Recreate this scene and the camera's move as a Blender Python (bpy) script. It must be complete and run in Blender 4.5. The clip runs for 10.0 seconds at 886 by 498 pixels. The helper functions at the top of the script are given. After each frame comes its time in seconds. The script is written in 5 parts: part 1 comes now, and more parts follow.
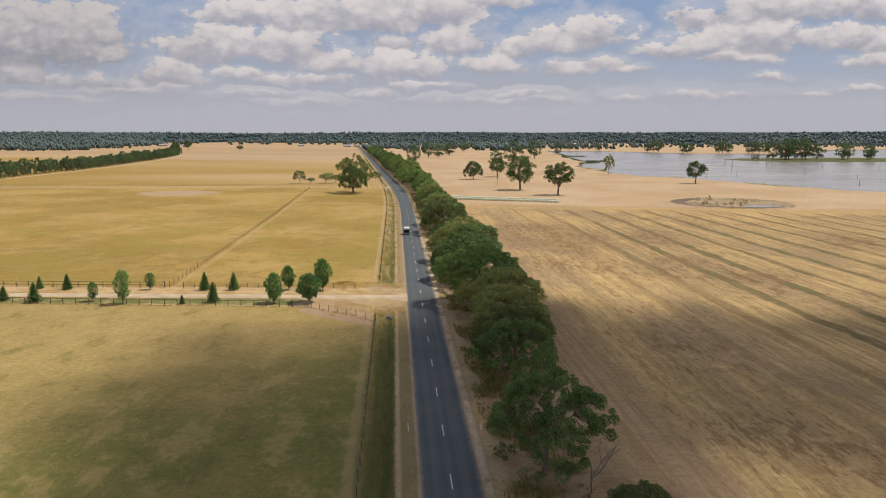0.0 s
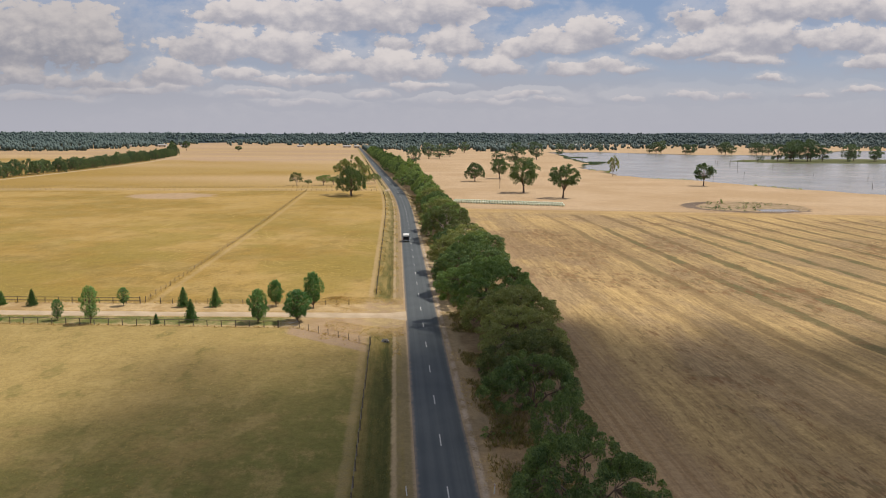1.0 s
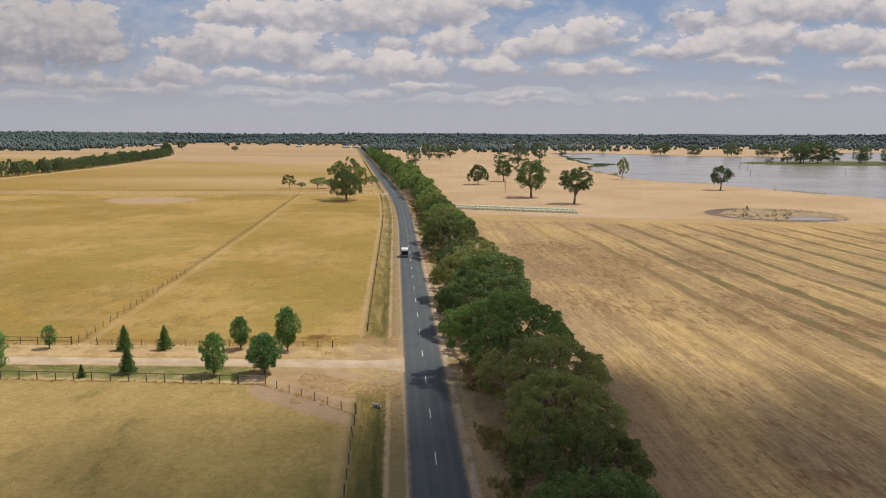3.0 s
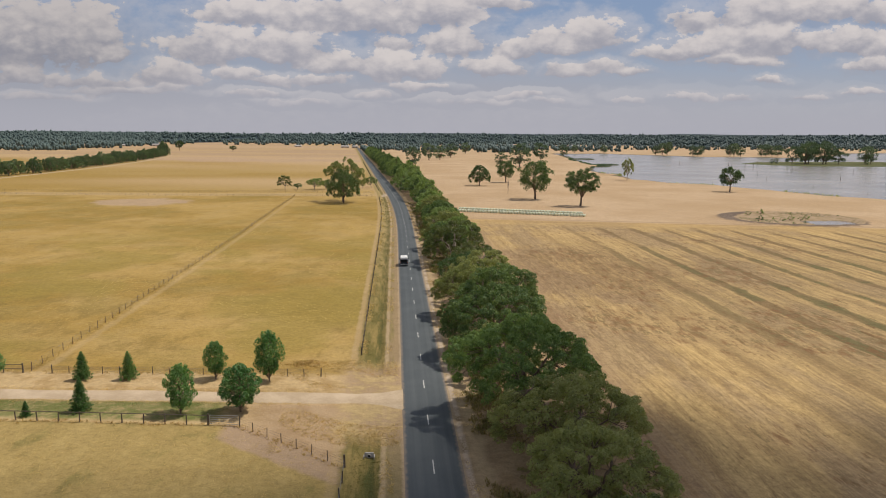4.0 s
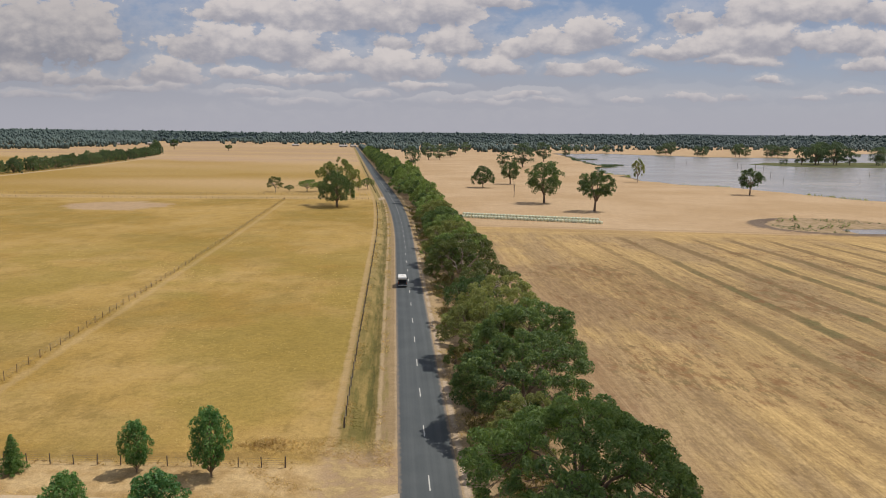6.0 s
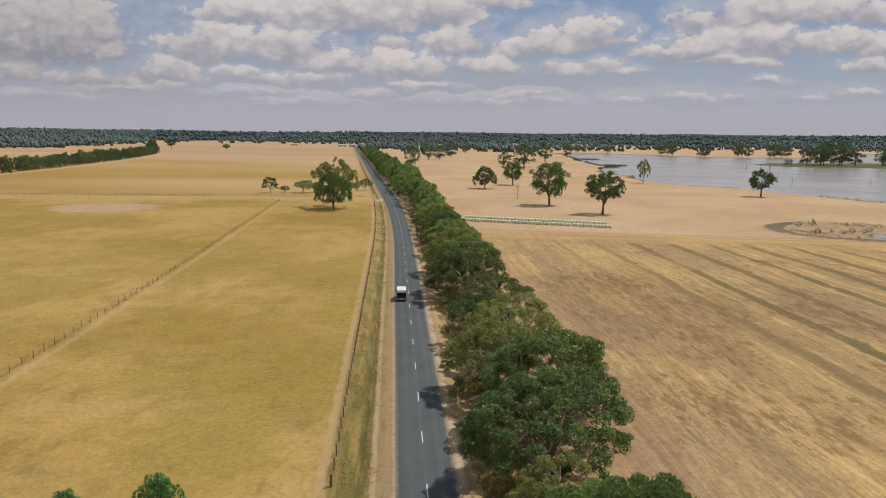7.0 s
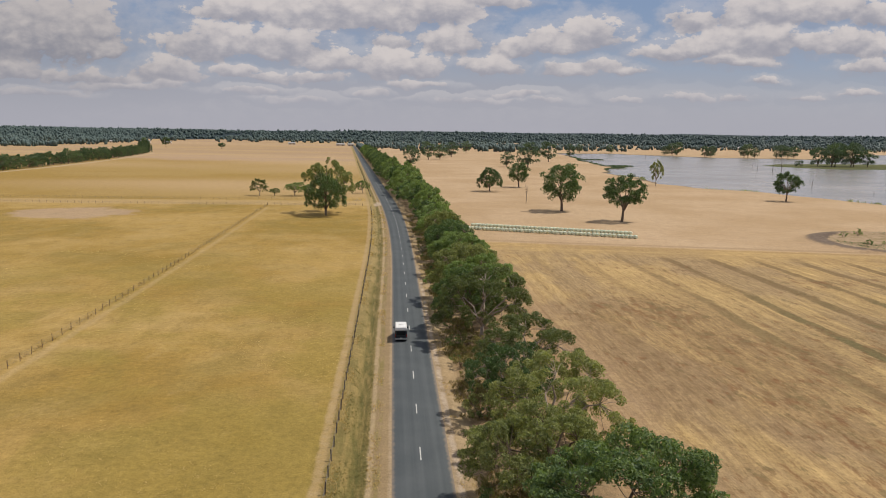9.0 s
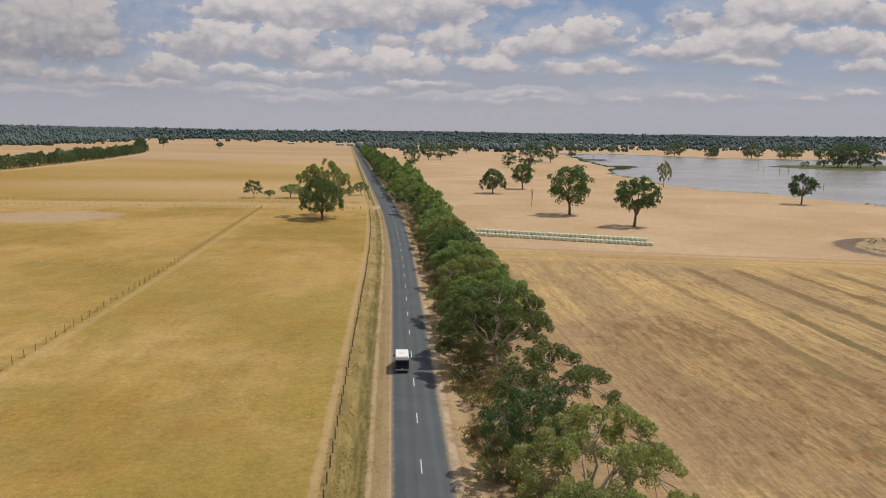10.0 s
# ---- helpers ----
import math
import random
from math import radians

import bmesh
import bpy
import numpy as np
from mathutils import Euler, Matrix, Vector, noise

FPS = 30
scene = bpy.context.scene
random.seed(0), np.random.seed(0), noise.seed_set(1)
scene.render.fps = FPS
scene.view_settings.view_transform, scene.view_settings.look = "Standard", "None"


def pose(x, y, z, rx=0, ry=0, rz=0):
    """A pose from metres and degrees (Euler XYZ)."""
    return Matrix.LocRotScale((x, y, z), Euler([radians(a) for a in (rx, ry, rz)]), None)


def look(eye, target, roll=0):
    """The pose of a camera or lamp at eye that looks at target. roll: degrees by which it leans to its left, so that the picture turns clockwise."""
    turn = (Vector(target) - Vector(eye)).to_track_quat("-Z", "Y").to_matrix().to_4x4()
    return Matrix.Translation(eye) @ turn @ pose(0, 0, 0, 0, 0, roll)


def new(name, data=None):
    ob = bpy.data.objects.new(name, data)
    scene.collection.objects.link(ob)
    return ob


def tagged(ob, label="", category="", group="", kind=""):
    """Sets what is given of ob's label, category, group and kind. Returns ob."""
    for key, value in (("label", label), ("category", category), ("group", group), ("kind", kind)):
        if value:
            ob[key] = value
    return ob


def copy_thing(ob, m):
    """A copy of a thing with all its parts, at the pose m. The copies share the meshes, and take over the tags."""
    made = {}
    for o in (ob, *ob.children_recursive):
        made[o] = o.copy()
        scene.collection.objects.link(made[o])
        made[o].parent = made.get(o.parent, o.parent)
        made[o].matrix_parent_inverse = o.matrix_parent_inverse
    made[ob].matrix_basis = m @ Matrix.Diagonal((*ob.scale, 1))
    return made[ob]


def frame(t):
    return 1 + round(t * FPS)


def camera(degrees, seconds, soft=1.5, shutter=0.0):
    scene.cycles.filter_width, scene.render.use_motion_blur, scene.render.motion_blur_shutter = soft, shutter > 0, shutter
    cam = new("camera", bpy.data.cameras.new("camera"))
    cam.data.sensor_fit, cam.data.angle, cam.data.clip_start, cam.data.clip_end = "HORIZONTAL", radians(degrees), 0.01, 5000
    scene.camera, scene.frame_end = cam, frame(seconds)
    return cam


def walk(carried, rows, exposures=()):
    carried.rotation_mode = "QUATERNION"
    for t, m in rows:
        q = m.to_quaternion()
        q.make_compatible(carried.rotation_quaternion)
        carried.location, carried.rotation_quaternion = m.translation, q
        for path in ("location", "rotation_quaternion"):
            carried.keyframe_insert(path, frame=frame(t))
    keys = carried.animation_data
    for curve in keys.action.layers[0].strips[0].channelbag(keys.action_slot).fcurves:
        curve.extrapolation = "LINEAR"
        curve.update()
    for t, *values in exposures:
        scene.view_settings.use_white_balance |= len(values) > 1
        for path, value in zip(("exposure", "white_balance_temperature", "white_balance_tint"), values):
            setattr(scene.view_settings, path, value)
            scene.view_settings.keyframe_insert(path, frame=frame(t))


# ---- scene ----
# ---------------------------------------------------------------- camera
cam = camera(62.9, 10.0, soft=1.05)
PATH = [
    (0.0, (-5.038, 2.782, 31.886), (1.479, 101.383, 16.541), 0.207),
    (0.5, (-4.828, 9.762, 31.979), (1.681, 108.371, 16.685), 0.242),
    (1.0, (-4.637, 16.791, 32.042), (1.870, 115.406, 16.789), 0.277),
    (1.5, (-4.464, 23.852, 32.078), (2.051, 122.472, 16.855), 0.313),
    (2.0, (-4.303, 30.932, 32.090), (2.226, 129.553, 16.887), 0.349),
    (2.5, (-4.154, 38.018, 32.079), (2.396, 136.640, 16.889), 0.385),
    (3.0, (-4.013, 45.101, 32.050), (2.562, 143.722, 16.865), 0.422),
    (3.5, (-3.880, 52.175, 32.004), (2.726, 150.794, 16.817), 0.459),
    (4.0, (-3.754, 59.236, 31.945), (2.888, 157.852, 16.750), 0.497),
    (4.5, (-3.633, 66.282, 31.876), (3.047, 164.893, 16.668), 0.535),
    (5.0, (-3.518, 73.313, 31.799), (3.204, 171.919, 16.575), 0.574),
    (5.5, (-3.409, 80.334, 31.718), (3.356, 178.933, 16.475), 0.613),
    (6.0, (-3.307, 87.348, 31.637), (3.503, 185.941, 16.372), 0.652),
    (6.5, (-3.214, 94.365, 31.558), (3.643, 192.952, 16.270), 0.692),
    (7.0, (-3.131, 101.396, 31.485), (3.772, 199.975, 16.173), 0.732),
    (7.5, (-3.060, 108.452, 31.421), (3.888, 207.025, 16.086), 0.773),
    (8.0, (-3.004, 115.550, 31.370), (3.988, 214.116, 16.014), 0.814),
    (8.5, (-2.967, 122.708, 31.335), (4.068, 221.268, 15.960), 0.856),
    (9.0, (-2.952, 129.945, 31.321), (4.122, 228.500, 15.929), 0.898),
    (9.5, (-2.963, 137.286, 31.330), (4.147, 235.836, 15.926), 0.940),
    (10.0, (-3.006, 144.754, 31.368), (4.137, 243.301, 15.957), 0.983),
]
walk(cam, [(t, look(eye, target, roll)) for t, eye, target, roll in PATH], [(0.0, 0.16), (2.5, 0.10), (5.0, 0.02), (10.0, 0.0)])

# ---------------------------------------------------------------- node helper


class Tree:
    """Short hand for building a node tree."""

    def __init__(self, tree):
        self.t = tree

    def put(self, kind):
        return self.t.nodes.new(kind)

    def link(self, a, b):
        if isinstance(a, (int, float)):
            b.default_value = a
        elif isinstance(a, tuple):
            b.default_value = (*a, 1.0) if len(a) == 3 and len(b.default_value) == 4 else a
        else:
            self.t.links.new(a, b)

    def math(self, op, a, b=0.0, c=0.0, clamp=False):
        n = self.put("ShaderNodeMath")
        n.operation, n.use_clamp = op, clamp
        for s, v in zip(n.inputs, (a, b, c)):
            self.link(v, s)
        return n.outputs[0]

    def add(self, *v):
        out = v[0]
        for w in v[1:]:
            out = self.math("ADD", out, w)
        return out

    def mul(self, *v):
        out = v[0]
        for w in v[1:]:
            out = self.math("MULTIPLY", out, w)
        return out

    def sub(self, a, b):
        return self.math("SUBTRACT", a, b)

    def vec(self, op, a, b=(0, 0, 0)):
        n = self.put("ShaderNodeVectorMath")
        n.operation = op
        self.link(a, n.inputs[0])
        self.link(b, n.inputs[1])
        return n.outputs["Value" if op in ("LENGTH", "DOT_PRODUCT") else 0]

    def xyz(self, v):
        n = self.put("ShaderNodeSeparateXYZ")
        self.link(v, n.inputs[0])
        return n.outputs

    def join(self, x, y, z=0.0):
        n = self.put("ShaderNodeCombineXYZ")
        for s, v in zip(n.inputs, (x, y, z)):
            self.link(v, s)
        return n.outputs[0]

    def step(self, v, a, b, lo=0.0, hi=1.0):
        n = self.put("ShaderNodeMapRange")
        n.interpolation_type = "SMOOTHSTEP"
        for s, w in zip(n.inputs, (v, a, b, lo, hi)):
            self.link(w, s)
        return n.outputs[0]

    def noise(self, v, scale=1.0, detail=4.0, rough=0.55, distort=0.0):
        n = self.put("ShaderNodeTexNoise")
        self.link(v, n.inputs["Vector"])
        n.inputs["Scale"].default_value = scale
        n.inputs["Detail"].default_value = detail
        n.inputs["Roughness"].default_value = rough
        n.inputs["Distortion"].default_value = distort
        return n.outputs[0]

    def mix(self, f, a, b):
        n = self.put("ShaderNodeMix")
        n.data_type = "RGBA"
        self.link(f, n.inputs[0])
        self.link(a, n.inputs[6])
        self.link(b, n.inputs[7])
        return n.outputs[2]

    def scale(self, c, f):
        """A colour times a value."""
        n = self.put("ShaderNodeMix")
        n.data_type, n.blend_type = "RGBA", "MULTIPLY"
        n.inputs[0].default_value = 1.0
        self.link(c, n.inputs[6])
        self.link(self.join(f, f, f) if not isinstance(f, tuple) else f, n.inputs[7])
        return n.outputs[2]

    def coords(self, which="Object"):
        return self.put("ShaderNodeTexCoord").outputs[which]


# ---------------------------------------------------------------- sky, sun
SUN_AT = Vector((0.47, 0.16, 0.87)).normalized()
SUN_UP = math.asin(SUN_AT.z)
SUN_TURN = math.atan2(SUN_AT.x, SUN_AT.y)

# cloud banks ahead: across, up, half width, half height, as slopes from the road's heading
BANK_HIGH = [
    (-0.5475, 0.1315, 0.1136, 0.047), (-0.4796, 0.1322, 0.0545, 0.0417), (-0.4432, 0.1091, 0.0227, 0.0152), (-0.6456, 0.1305, 0.0833, 0.0606),
    (-0.3141, 0.1192, 0.0576, 0.0273), (-0.2159, 0.1187, 0.0652, 0.0242), (-0.1405, 0.0973, 0.0394, 0.0167), (-0.2675, 0.1597, 0.0644, 0.0182),
    (-0.1698, 0.1585, 0.0848, 0.0242), (-0.0796, 0.158, 0.047, 0.0273), (-0.0195, 0.1672, 0.0621, 0.0227), (0.0106, 0.1625, 0.0364, 0.0273),
    (0.0629, 0.1789, 0.047, 0.0091), (-0.0721, 0.095, 0.047, 0.0212), (-0.0683, 0.126, 0.0258, 0.0114), (0.0111, 0.1261, 0.0417, 0.0227),
    (-0.0303, 0.0925, 0.0318, 0.0152)]
BANK_MID = [
    (0.102, 0.1189, 0.0348, 0.0144), (0.1471, 0.1281, 0.0424, 0.0197), (0.1997, 0.1374, 0.0455, 0.0212), (0.0646, 0.0949, 0.0455, 0.0144),
    (0.2992, 0.1142, 0.0424, 0.0106), (0.3442, 0.1228, 0.0455, 0.0197), (0.4042, 0.1307, 0.0621, 0.0242), (0.4435, 0.1311, 0.0379, 0.0212),
    (0.3908, 0.1055, 0.0545, 0.0091), (0.3382, 0.1563, 0.0348, 0.0167), (0.4015, 0.1671, 0.047, 0.0227), (0.4613, 0.172, 0.0621, 0.0242),
    (0.521, 0.177, 0.0545, 0.0182), (0.5748, 0.1645, 0.0333, 0.0182), (0.495, 0.1301, 0.0348, 0.0136), (0.5477, 0.1336, 0.047, 0.0182),
    (0.5805, 0.1236, 0.0333, 0.0121), (0.5773, 0.1022, 0.0348, 0.0129), (-0.3688, 0.0817, 0.0455, 0.0189), (-0.2776, 0.0826, 0.0318, 0.0098)]
BANK_LOW = [
    (-0.5742, 0.0797, 0.0394, 0.0144), (-0.5177, 0.0728, 0.0212, 0.0083), (-0.4684, 0.0696, 0.047, 0.0091), (0.1712, 0.0908, 0.0394, 0.0106),
    (0.2128, 0.0964, 0.0318, 0.0098), (0.2435, 0.0893, 0.0273, 0.0061), (0.4384, 0.0808, 0.0197, 0.0038), (0.3407, 0.0574, 0.0273, 0.0068),
    (0.2528, 0.0551, 0.0197, 0.0045), (0.3982, 0.0565, 0.0197, 0.0061), (0.4936, 0.059, 0.0227, 0.0045), (0.5697, 0.0635, 0.0348, 0.0053),
    (0.1036, 0.0566, 0.0318, 0.0045), (0.1421, 0.0495, 0.0242, 0.0038), (-0.3697, 0.0631, 0.0242, 0.0068), (-0.1946, 0.0461, 0.0394, 0.0053),
    (-0.0951, 0.0584, 0.0197, 0.0053), (-0.034, 0.0687, 0.0394, 0.0061), (-0.1712, 0.0763, 0.0394, 0.0083), (-0.2321, 0.0756, 0.0318, 0.0076),
    (-0.431, 0.0588, 0.0697, 0.0061), (-0.2555, 0.0568, 0.0394, 0.0061), (0.0502, 0.0486, 0.0545, 0.0045), (-0.5538, 0.0486, 0.0606, 0.0053)]


def cloud_group():
    """A node group: slope coordinates (across, up, 0) in; cloud density and height within the cloud out."""
    gt = bpy.data.node_groups.new("cloud_density", "ShaderNodeTree")
    gt.interface.new_socket("at", in_out="INPUT", socket_type="NodeSocketVector")
    gt.interface.new_socket("density", in_out="OUTPUT", socket_type="NodeSocketFloat")
    gt.interface.new_socket("height", in_out="OUTPUT", socket_type="NodeSocketFloat")
    g = Tree(gt)
    at = g.put("NodeGroupInput").outputs[0]
    stretched = g.vec("MULTIPLY", at, (1.0, 1.6, 1.0))
    wob = g.put("ShaderNodeTexNoise")
    g.link(stretched, wob.inputs["Vector"])
    wob.inputs["Scale"].default_value, wob.inputs["Detail"].default_value = 24.0, 5.0
    bent = g.vec("ADD", at, g.vec("MULTIPLY", g.vec("SUBTRACT", wob.outputs["Color"], (0.5, 0.5, 0.5)), (0.046, 0.026, 0.0)))
    best, top, all_of = None, 0.0, 1e-4
    for cx, cy, hx, hy in BANK_HIGH + BANK_MID + BANK_LOW:
        # heaped above, flat below
        off = g.vec("SUBTRACT", bent, (cx, cy - 0.12 * hy, 0))
        far = g.vec("MAXIMUM", g.vec("MULTIPLY", off, (0.90 / hx, 0.80 / hy, 0)), g.vec("MULTIPLY", off, (-0.90 / hx, -1.2 / hy, 0)))
        near = g.sub(1.0, g.vec("LENGTH", far))
        best = near if best is None else g.math("SMOOTH_MAX", best, near, 0.18)
        share = g.math("EXPONENT", g.mul(near, 7.0))
        top = g.add(top, g.mul(share, g.vec("DOT_PRODUCT", off, (0, 1.0 / hy, 0))))
        all_of = g.add(all_of, share)
    fine = g.noise(stretched, 22.0, 8.0, 0.60)
    puff = g.noise(stretched, 85.0, 5.0, 0.62)
    cells = g.put("ShaderNodeTexVoronoi")
    cells.feature = "SMOOTH_F1"
    cells.inputs["Scale"].default_value, cells.inputs["Smoothness"].default_value = 44.0, 0.5
    g.link(g.vec("ADD", stretched, g.vec("MULTIPLY", wob.outputs["Color"], (0.05, 0.05, 0))), cells.inputs["Vector"])
    lump = g.sub(0.45, cells.outputs["Distance"])
    out = g.add(g.mul(best, 1.5), g.mul(g.sub(fine, 0.5), 1.7), g.mul(g.sub(puff, 0.5), 1.3), g.mul(lump, 0.9))
    height = g.add(g.math("DIVIDE", top, all_of), g.mul(g.sub(fine, 0.5), 1.6), g.mul(lump, 1.1), g.mul(g.sub(puff, 0.5), 1.2))
    end = g.put("NodeGroupOutput")
    g.link(out, end.inputs[0])
    g.link(height, end.inputs[1])
    return gt


def make_sky():
    world = bpy.data.worlds.new("sky")
    scene.world = world
    world.use_nodes = True
    g = Tree(world.node_tree)
    back = world.node_tree.nodes["Background"]
    sky = g.put("ShaderNodeTexSky")
    sky.sky_type, sky.sun_disc, sky.sun_elevation, sky.sun_rotation = "NISHITA", False, SUN_UP, SUN_TURN
    sky.altitude, sky.air_density, sky.dust_density, sky.ozone_density = 150.0, 1.0, 1.6, 2.0
    way = g.coords("Generated")
    x, y, z = g.xyz(way)
    turn = radians(3.8)
    ahead = g.add(g.mul(x, math.sin(turn)), g.mul(y, math.cos(turn)))
    across = g.sub(g.mul(x, math.cos(turn)), g.mul(y, math.sin(turn)))
    deep = g.math("MAXIMUM", ahead, 0.25)
    at = g.join(g.math("DIVIDE", across, deep), g.math("DIVIDE", z, deep))
    group = cloud_group()
    n = g.put("ShaderNodeGroup")
    n.node_tree = group
    g.link(at, n.inputs[0])
    dense, height = n.outputs
    # the rest of the sky: the same broken cumulus, on a layer overhead
    high = g.math("MAXIMUM", z, 0.05)
    layer = g.noise(g.join(g.math("DIVIDE", x, high), g.math("DIVIDE", y, high)), 1.1, 6.0, 0.55)
    front = g.mul(g.step(ahead, 0.35, 0.6), g.step(at_up := g.math("DIVIDE", z, deep), 0.19, 0.24, 1.0, 0.0))
    rest = g.mul(g.sub(layer, 0.5), 4.0)
    dens = g.add(g.mul(dense, front), g.mul(rest, g.sub(1.0, front)))
    thin = g.mul(g.step(at_up, 0.055, 0.10, 0.55, 0.0), g.step(g.math("DIVIDE", across, deep), 0.05, 0.4, 1.0, 0.35))
    cover = g.math("MAXIMUM", g.step(dens, -0.16, 0.24), g.math("MAXIMUM", thin, g.mul(g.step(dens, -1.3, -0.1), 0.35)))
    lit = g.step(height, -1.0, 1.15)
    lit = g.add(g.mul(lit, front), g.mul(0.5, g.sub(1.0, front)))
    cloud = g.mix(lit, (3.3, 3.25, 3.7), (6.5, 5.95, 5.75))
    cloud = g.scale(cloud, g.step(g.math("DIVIDE", across, deep), -0.5, -0.25, 0.80, 1.0))
    blue = g.mix(g.step(at_up, 0.02, 0.19), (3.5, 3.7, 4.35), (2.05, 2.85, 4.4))
    blue = g.mix(0.85, sky.outputs[0], blue)
    air = g.mix(g.mul(cover, g.step(at_up, 0.015, 0.07, 0.45, 0.94)), blue, cloud)
    haze = g.step(at_up, 0.005, 0.11, 0.82, 0.03)
    g.link(g.mix(haze, air, (4.05, 4.0, 4.5)), back.inputs[0])
    back.inputs[1].default_value = 0.1


make_sky()
sun = new("sun", bpy.data.lights.new("sun", "SUN"))
sun.data.energy, sun.data.angle, sun.data.color = 3.5, radians(0.55), (1.0, 0.93, 0.83)
sun.matrix_world = look(SUN_AT * 300, (0, 0, 0))

# ---------------------------------------------------------------- plan


def road_x(y):
    """The road's middle: straight, then a long bend to the west."""
    s = np.clip((y - 300.0) / 190.0, 0, 1)
    return -0.061 * (95.0 * s * s) - 0.061 * np.maximum(y - 490.0, 0)


def north_fence_y(x):
    return 153.3 - 0.078 * (x + 8.0)


def south_fence_y(x):
    return np.where(x < -21.3, 137.4 - 0.105 * (x + 21.3), 137.4 - 0.82 * (x + 21.3))


def drive_y(x):
    return 145.3 - 0.078 * (x + 7.0)


LAKE = [(345, 1620), (273, 1170), (243, 985), (257, 925), (222, 880), (192, 800), (195, 730), (181, 627), (197, 585), (222, 562), (236, 522),
        (251, 478), (273, 438), (300, 397), (420, 330), (900, 300), (1900, 700), (2000, 1500), (1400, 2010), (1180, 1900),
        (900, 1520), (770, 1400), (690, 1402), (578, 1430), (520, 1530), (455, 1650)]
ISLE = [(482, 1055), (497, 992), (530, 964), (620, 962), (860, 985), (900, 1090), (740, 1165), (595, 1140), (530, 1105)]
DAM = (156.0, 344.5)
SPITS = [((188, 880), (238, 920), 17.0), ((225, 915), (262, 960), 12.0), ((268, 1205), (308, 1204), 12.0), ((262, 1290), (296, 1330), 10.0)]


def inside(px, py, poly):
    """Signed distance to a polygon's edge, positive inside."""
    best = np.full(px.shape, 1e9)
    odd = np.zeros(px.shape, bool)
    for (ax, ay), (bx, by) in zip(poly, poly[1:] + poly[:1]):
        ex, ey = bx - ax, by - ay
        t = np.clip(((px - ax) * ex + (py - ay) * ey) / (ex * ex + ey * ey), 0, 1)
        best = np.minimum(best, np.hypot(px - ax - t * ex, py - ay - t * ey))
        odd ^= ((ay > py) != (by > py)) & (px < ex * (py - ay) / (ey if ey else 1e-9) + ax)
    return np.where(odd, best, -best)


def smooth(v, a, b):
    s = np.clip((v - a) / (b - a), 0, 1)
    return s * s * (3 - 2 * s)


def waves(x, y, k, seed):
    """Cheap smooth noise of a few crossed waves, about -1 to 1."""
    r = np.random.RandomState(seed)
    out = 0
    for i in range(6):
        a, f, p = r.uniform(0, 6.28), k * r.uniform(0.5, 2.0), r.uniform(0, 6.28)
        out = out + np.sin(f * (x * np.cos(a) + y * np.sin(a)) + p)
    return out / 3.0


def ground_z(x, y):
    x, y = np.asarray(x, float), np.asarray(y, float)
    off = x - road_x(y)
    z = 0.07 * waves(x, y, 0.06, 3) * smooth(np.abs(off), 6, 25)
    # roadside drains and the shoulder
    z = z - 0.55 * np.exp(-((off + 6.3) / 0.9) ** 2) * (1 - smooth(-np.abs(y - 143), -13, -9)) - 0.22 * np.exp(-((off - 5.6) / 0.9) ** 2)
    # a low grassy mound by the end of the fence
    z = z + 0.55 * np.exp(-((x + 16.5) / 3.2) ** 2 - ((y - 159.2) / 1.6) ** 2)
    # farm dam: a ring bank with a hollow
    dx, dy = (x - DAM[0] - 2.0) / 29.5, (y - DAM[1]) / 27.0
    r = np.hypot(dx, dy)
    z = z + 0.9 * np.exp(-((r - 0.92) / 0.09) ** 2) - 1.1 * np.exp(-((x - 170.0) / 10.0) ** 4 - ((y - 333.0) / 9.0) ** 4)
    z = z + 0.16 * waves(x, y, 0.35, 8) * np.exp(-(r / 0.8) ** 4)
    # lake bed and island
    far = np.hypot(x, y)
    lake = inside(x, y, LAKE) + 3.5 * waves(x, y, 0.11, 5) + 7 * waves(x, y, 0.03, 6)
    isle = inside(x, y, ISLE) + 4 * waves(x, y, 0.09, 9)
    z = z - 1.6 * smooth(lake, -6, 14) * (1 - smooth(isle, -14, 8))
    for (ax, ay), (bx, by), w in SPITS:
        t = np.clip(((x - ax) * (bx - ax) + (y - ay) * (by - ay)) / ((bx - ax) ** 2 + (by - ay) ** 2), 0, 1)
        d = np.hypot(x - ax - t * (bx - ax), y - ay - t * (by - ay)) + 2.5 * waves(x, y, 0.12, 13)
        z = np.where(z < -0.2, np.maximum(z, -1.6 + 1.42 * smooth(-d, -w - 5, -w + 3)), z)
    # wooded rise along the horizon
    rise = smooth(far, 2500, 4700) * (53 + 0.0036 * x + 6.0 * waves(x, y, 0.0023, 11) + 3.0 * waves(x, y, 0.006, 12))
    return z + np.maximum(rise, 0)


# ---------------------------------------------------------------- materials


def material(name, rough=0.85):
    m = bpy.data.materials.new(name)
    m.use_nodes = True
    g = Tree(m.node_tree)
    b = m.node_tree.nodes["Principled BSDF"]
    b.inputs["Roughness"].default_value = rough
    b.inputs["Specular IOR Level"].default_value = 0.25
    return m, g, b


def bump(g, b, height, strength, distance):
    n = g.put("ShaderNodeBump")
    n.inputs["Strength"].default_value, n.inputs["Distance"].default_value = strength, distance
    g.link(height, n.inputs["Height"])
    g.link(n.outputs[0], b.inputs["Normal"])


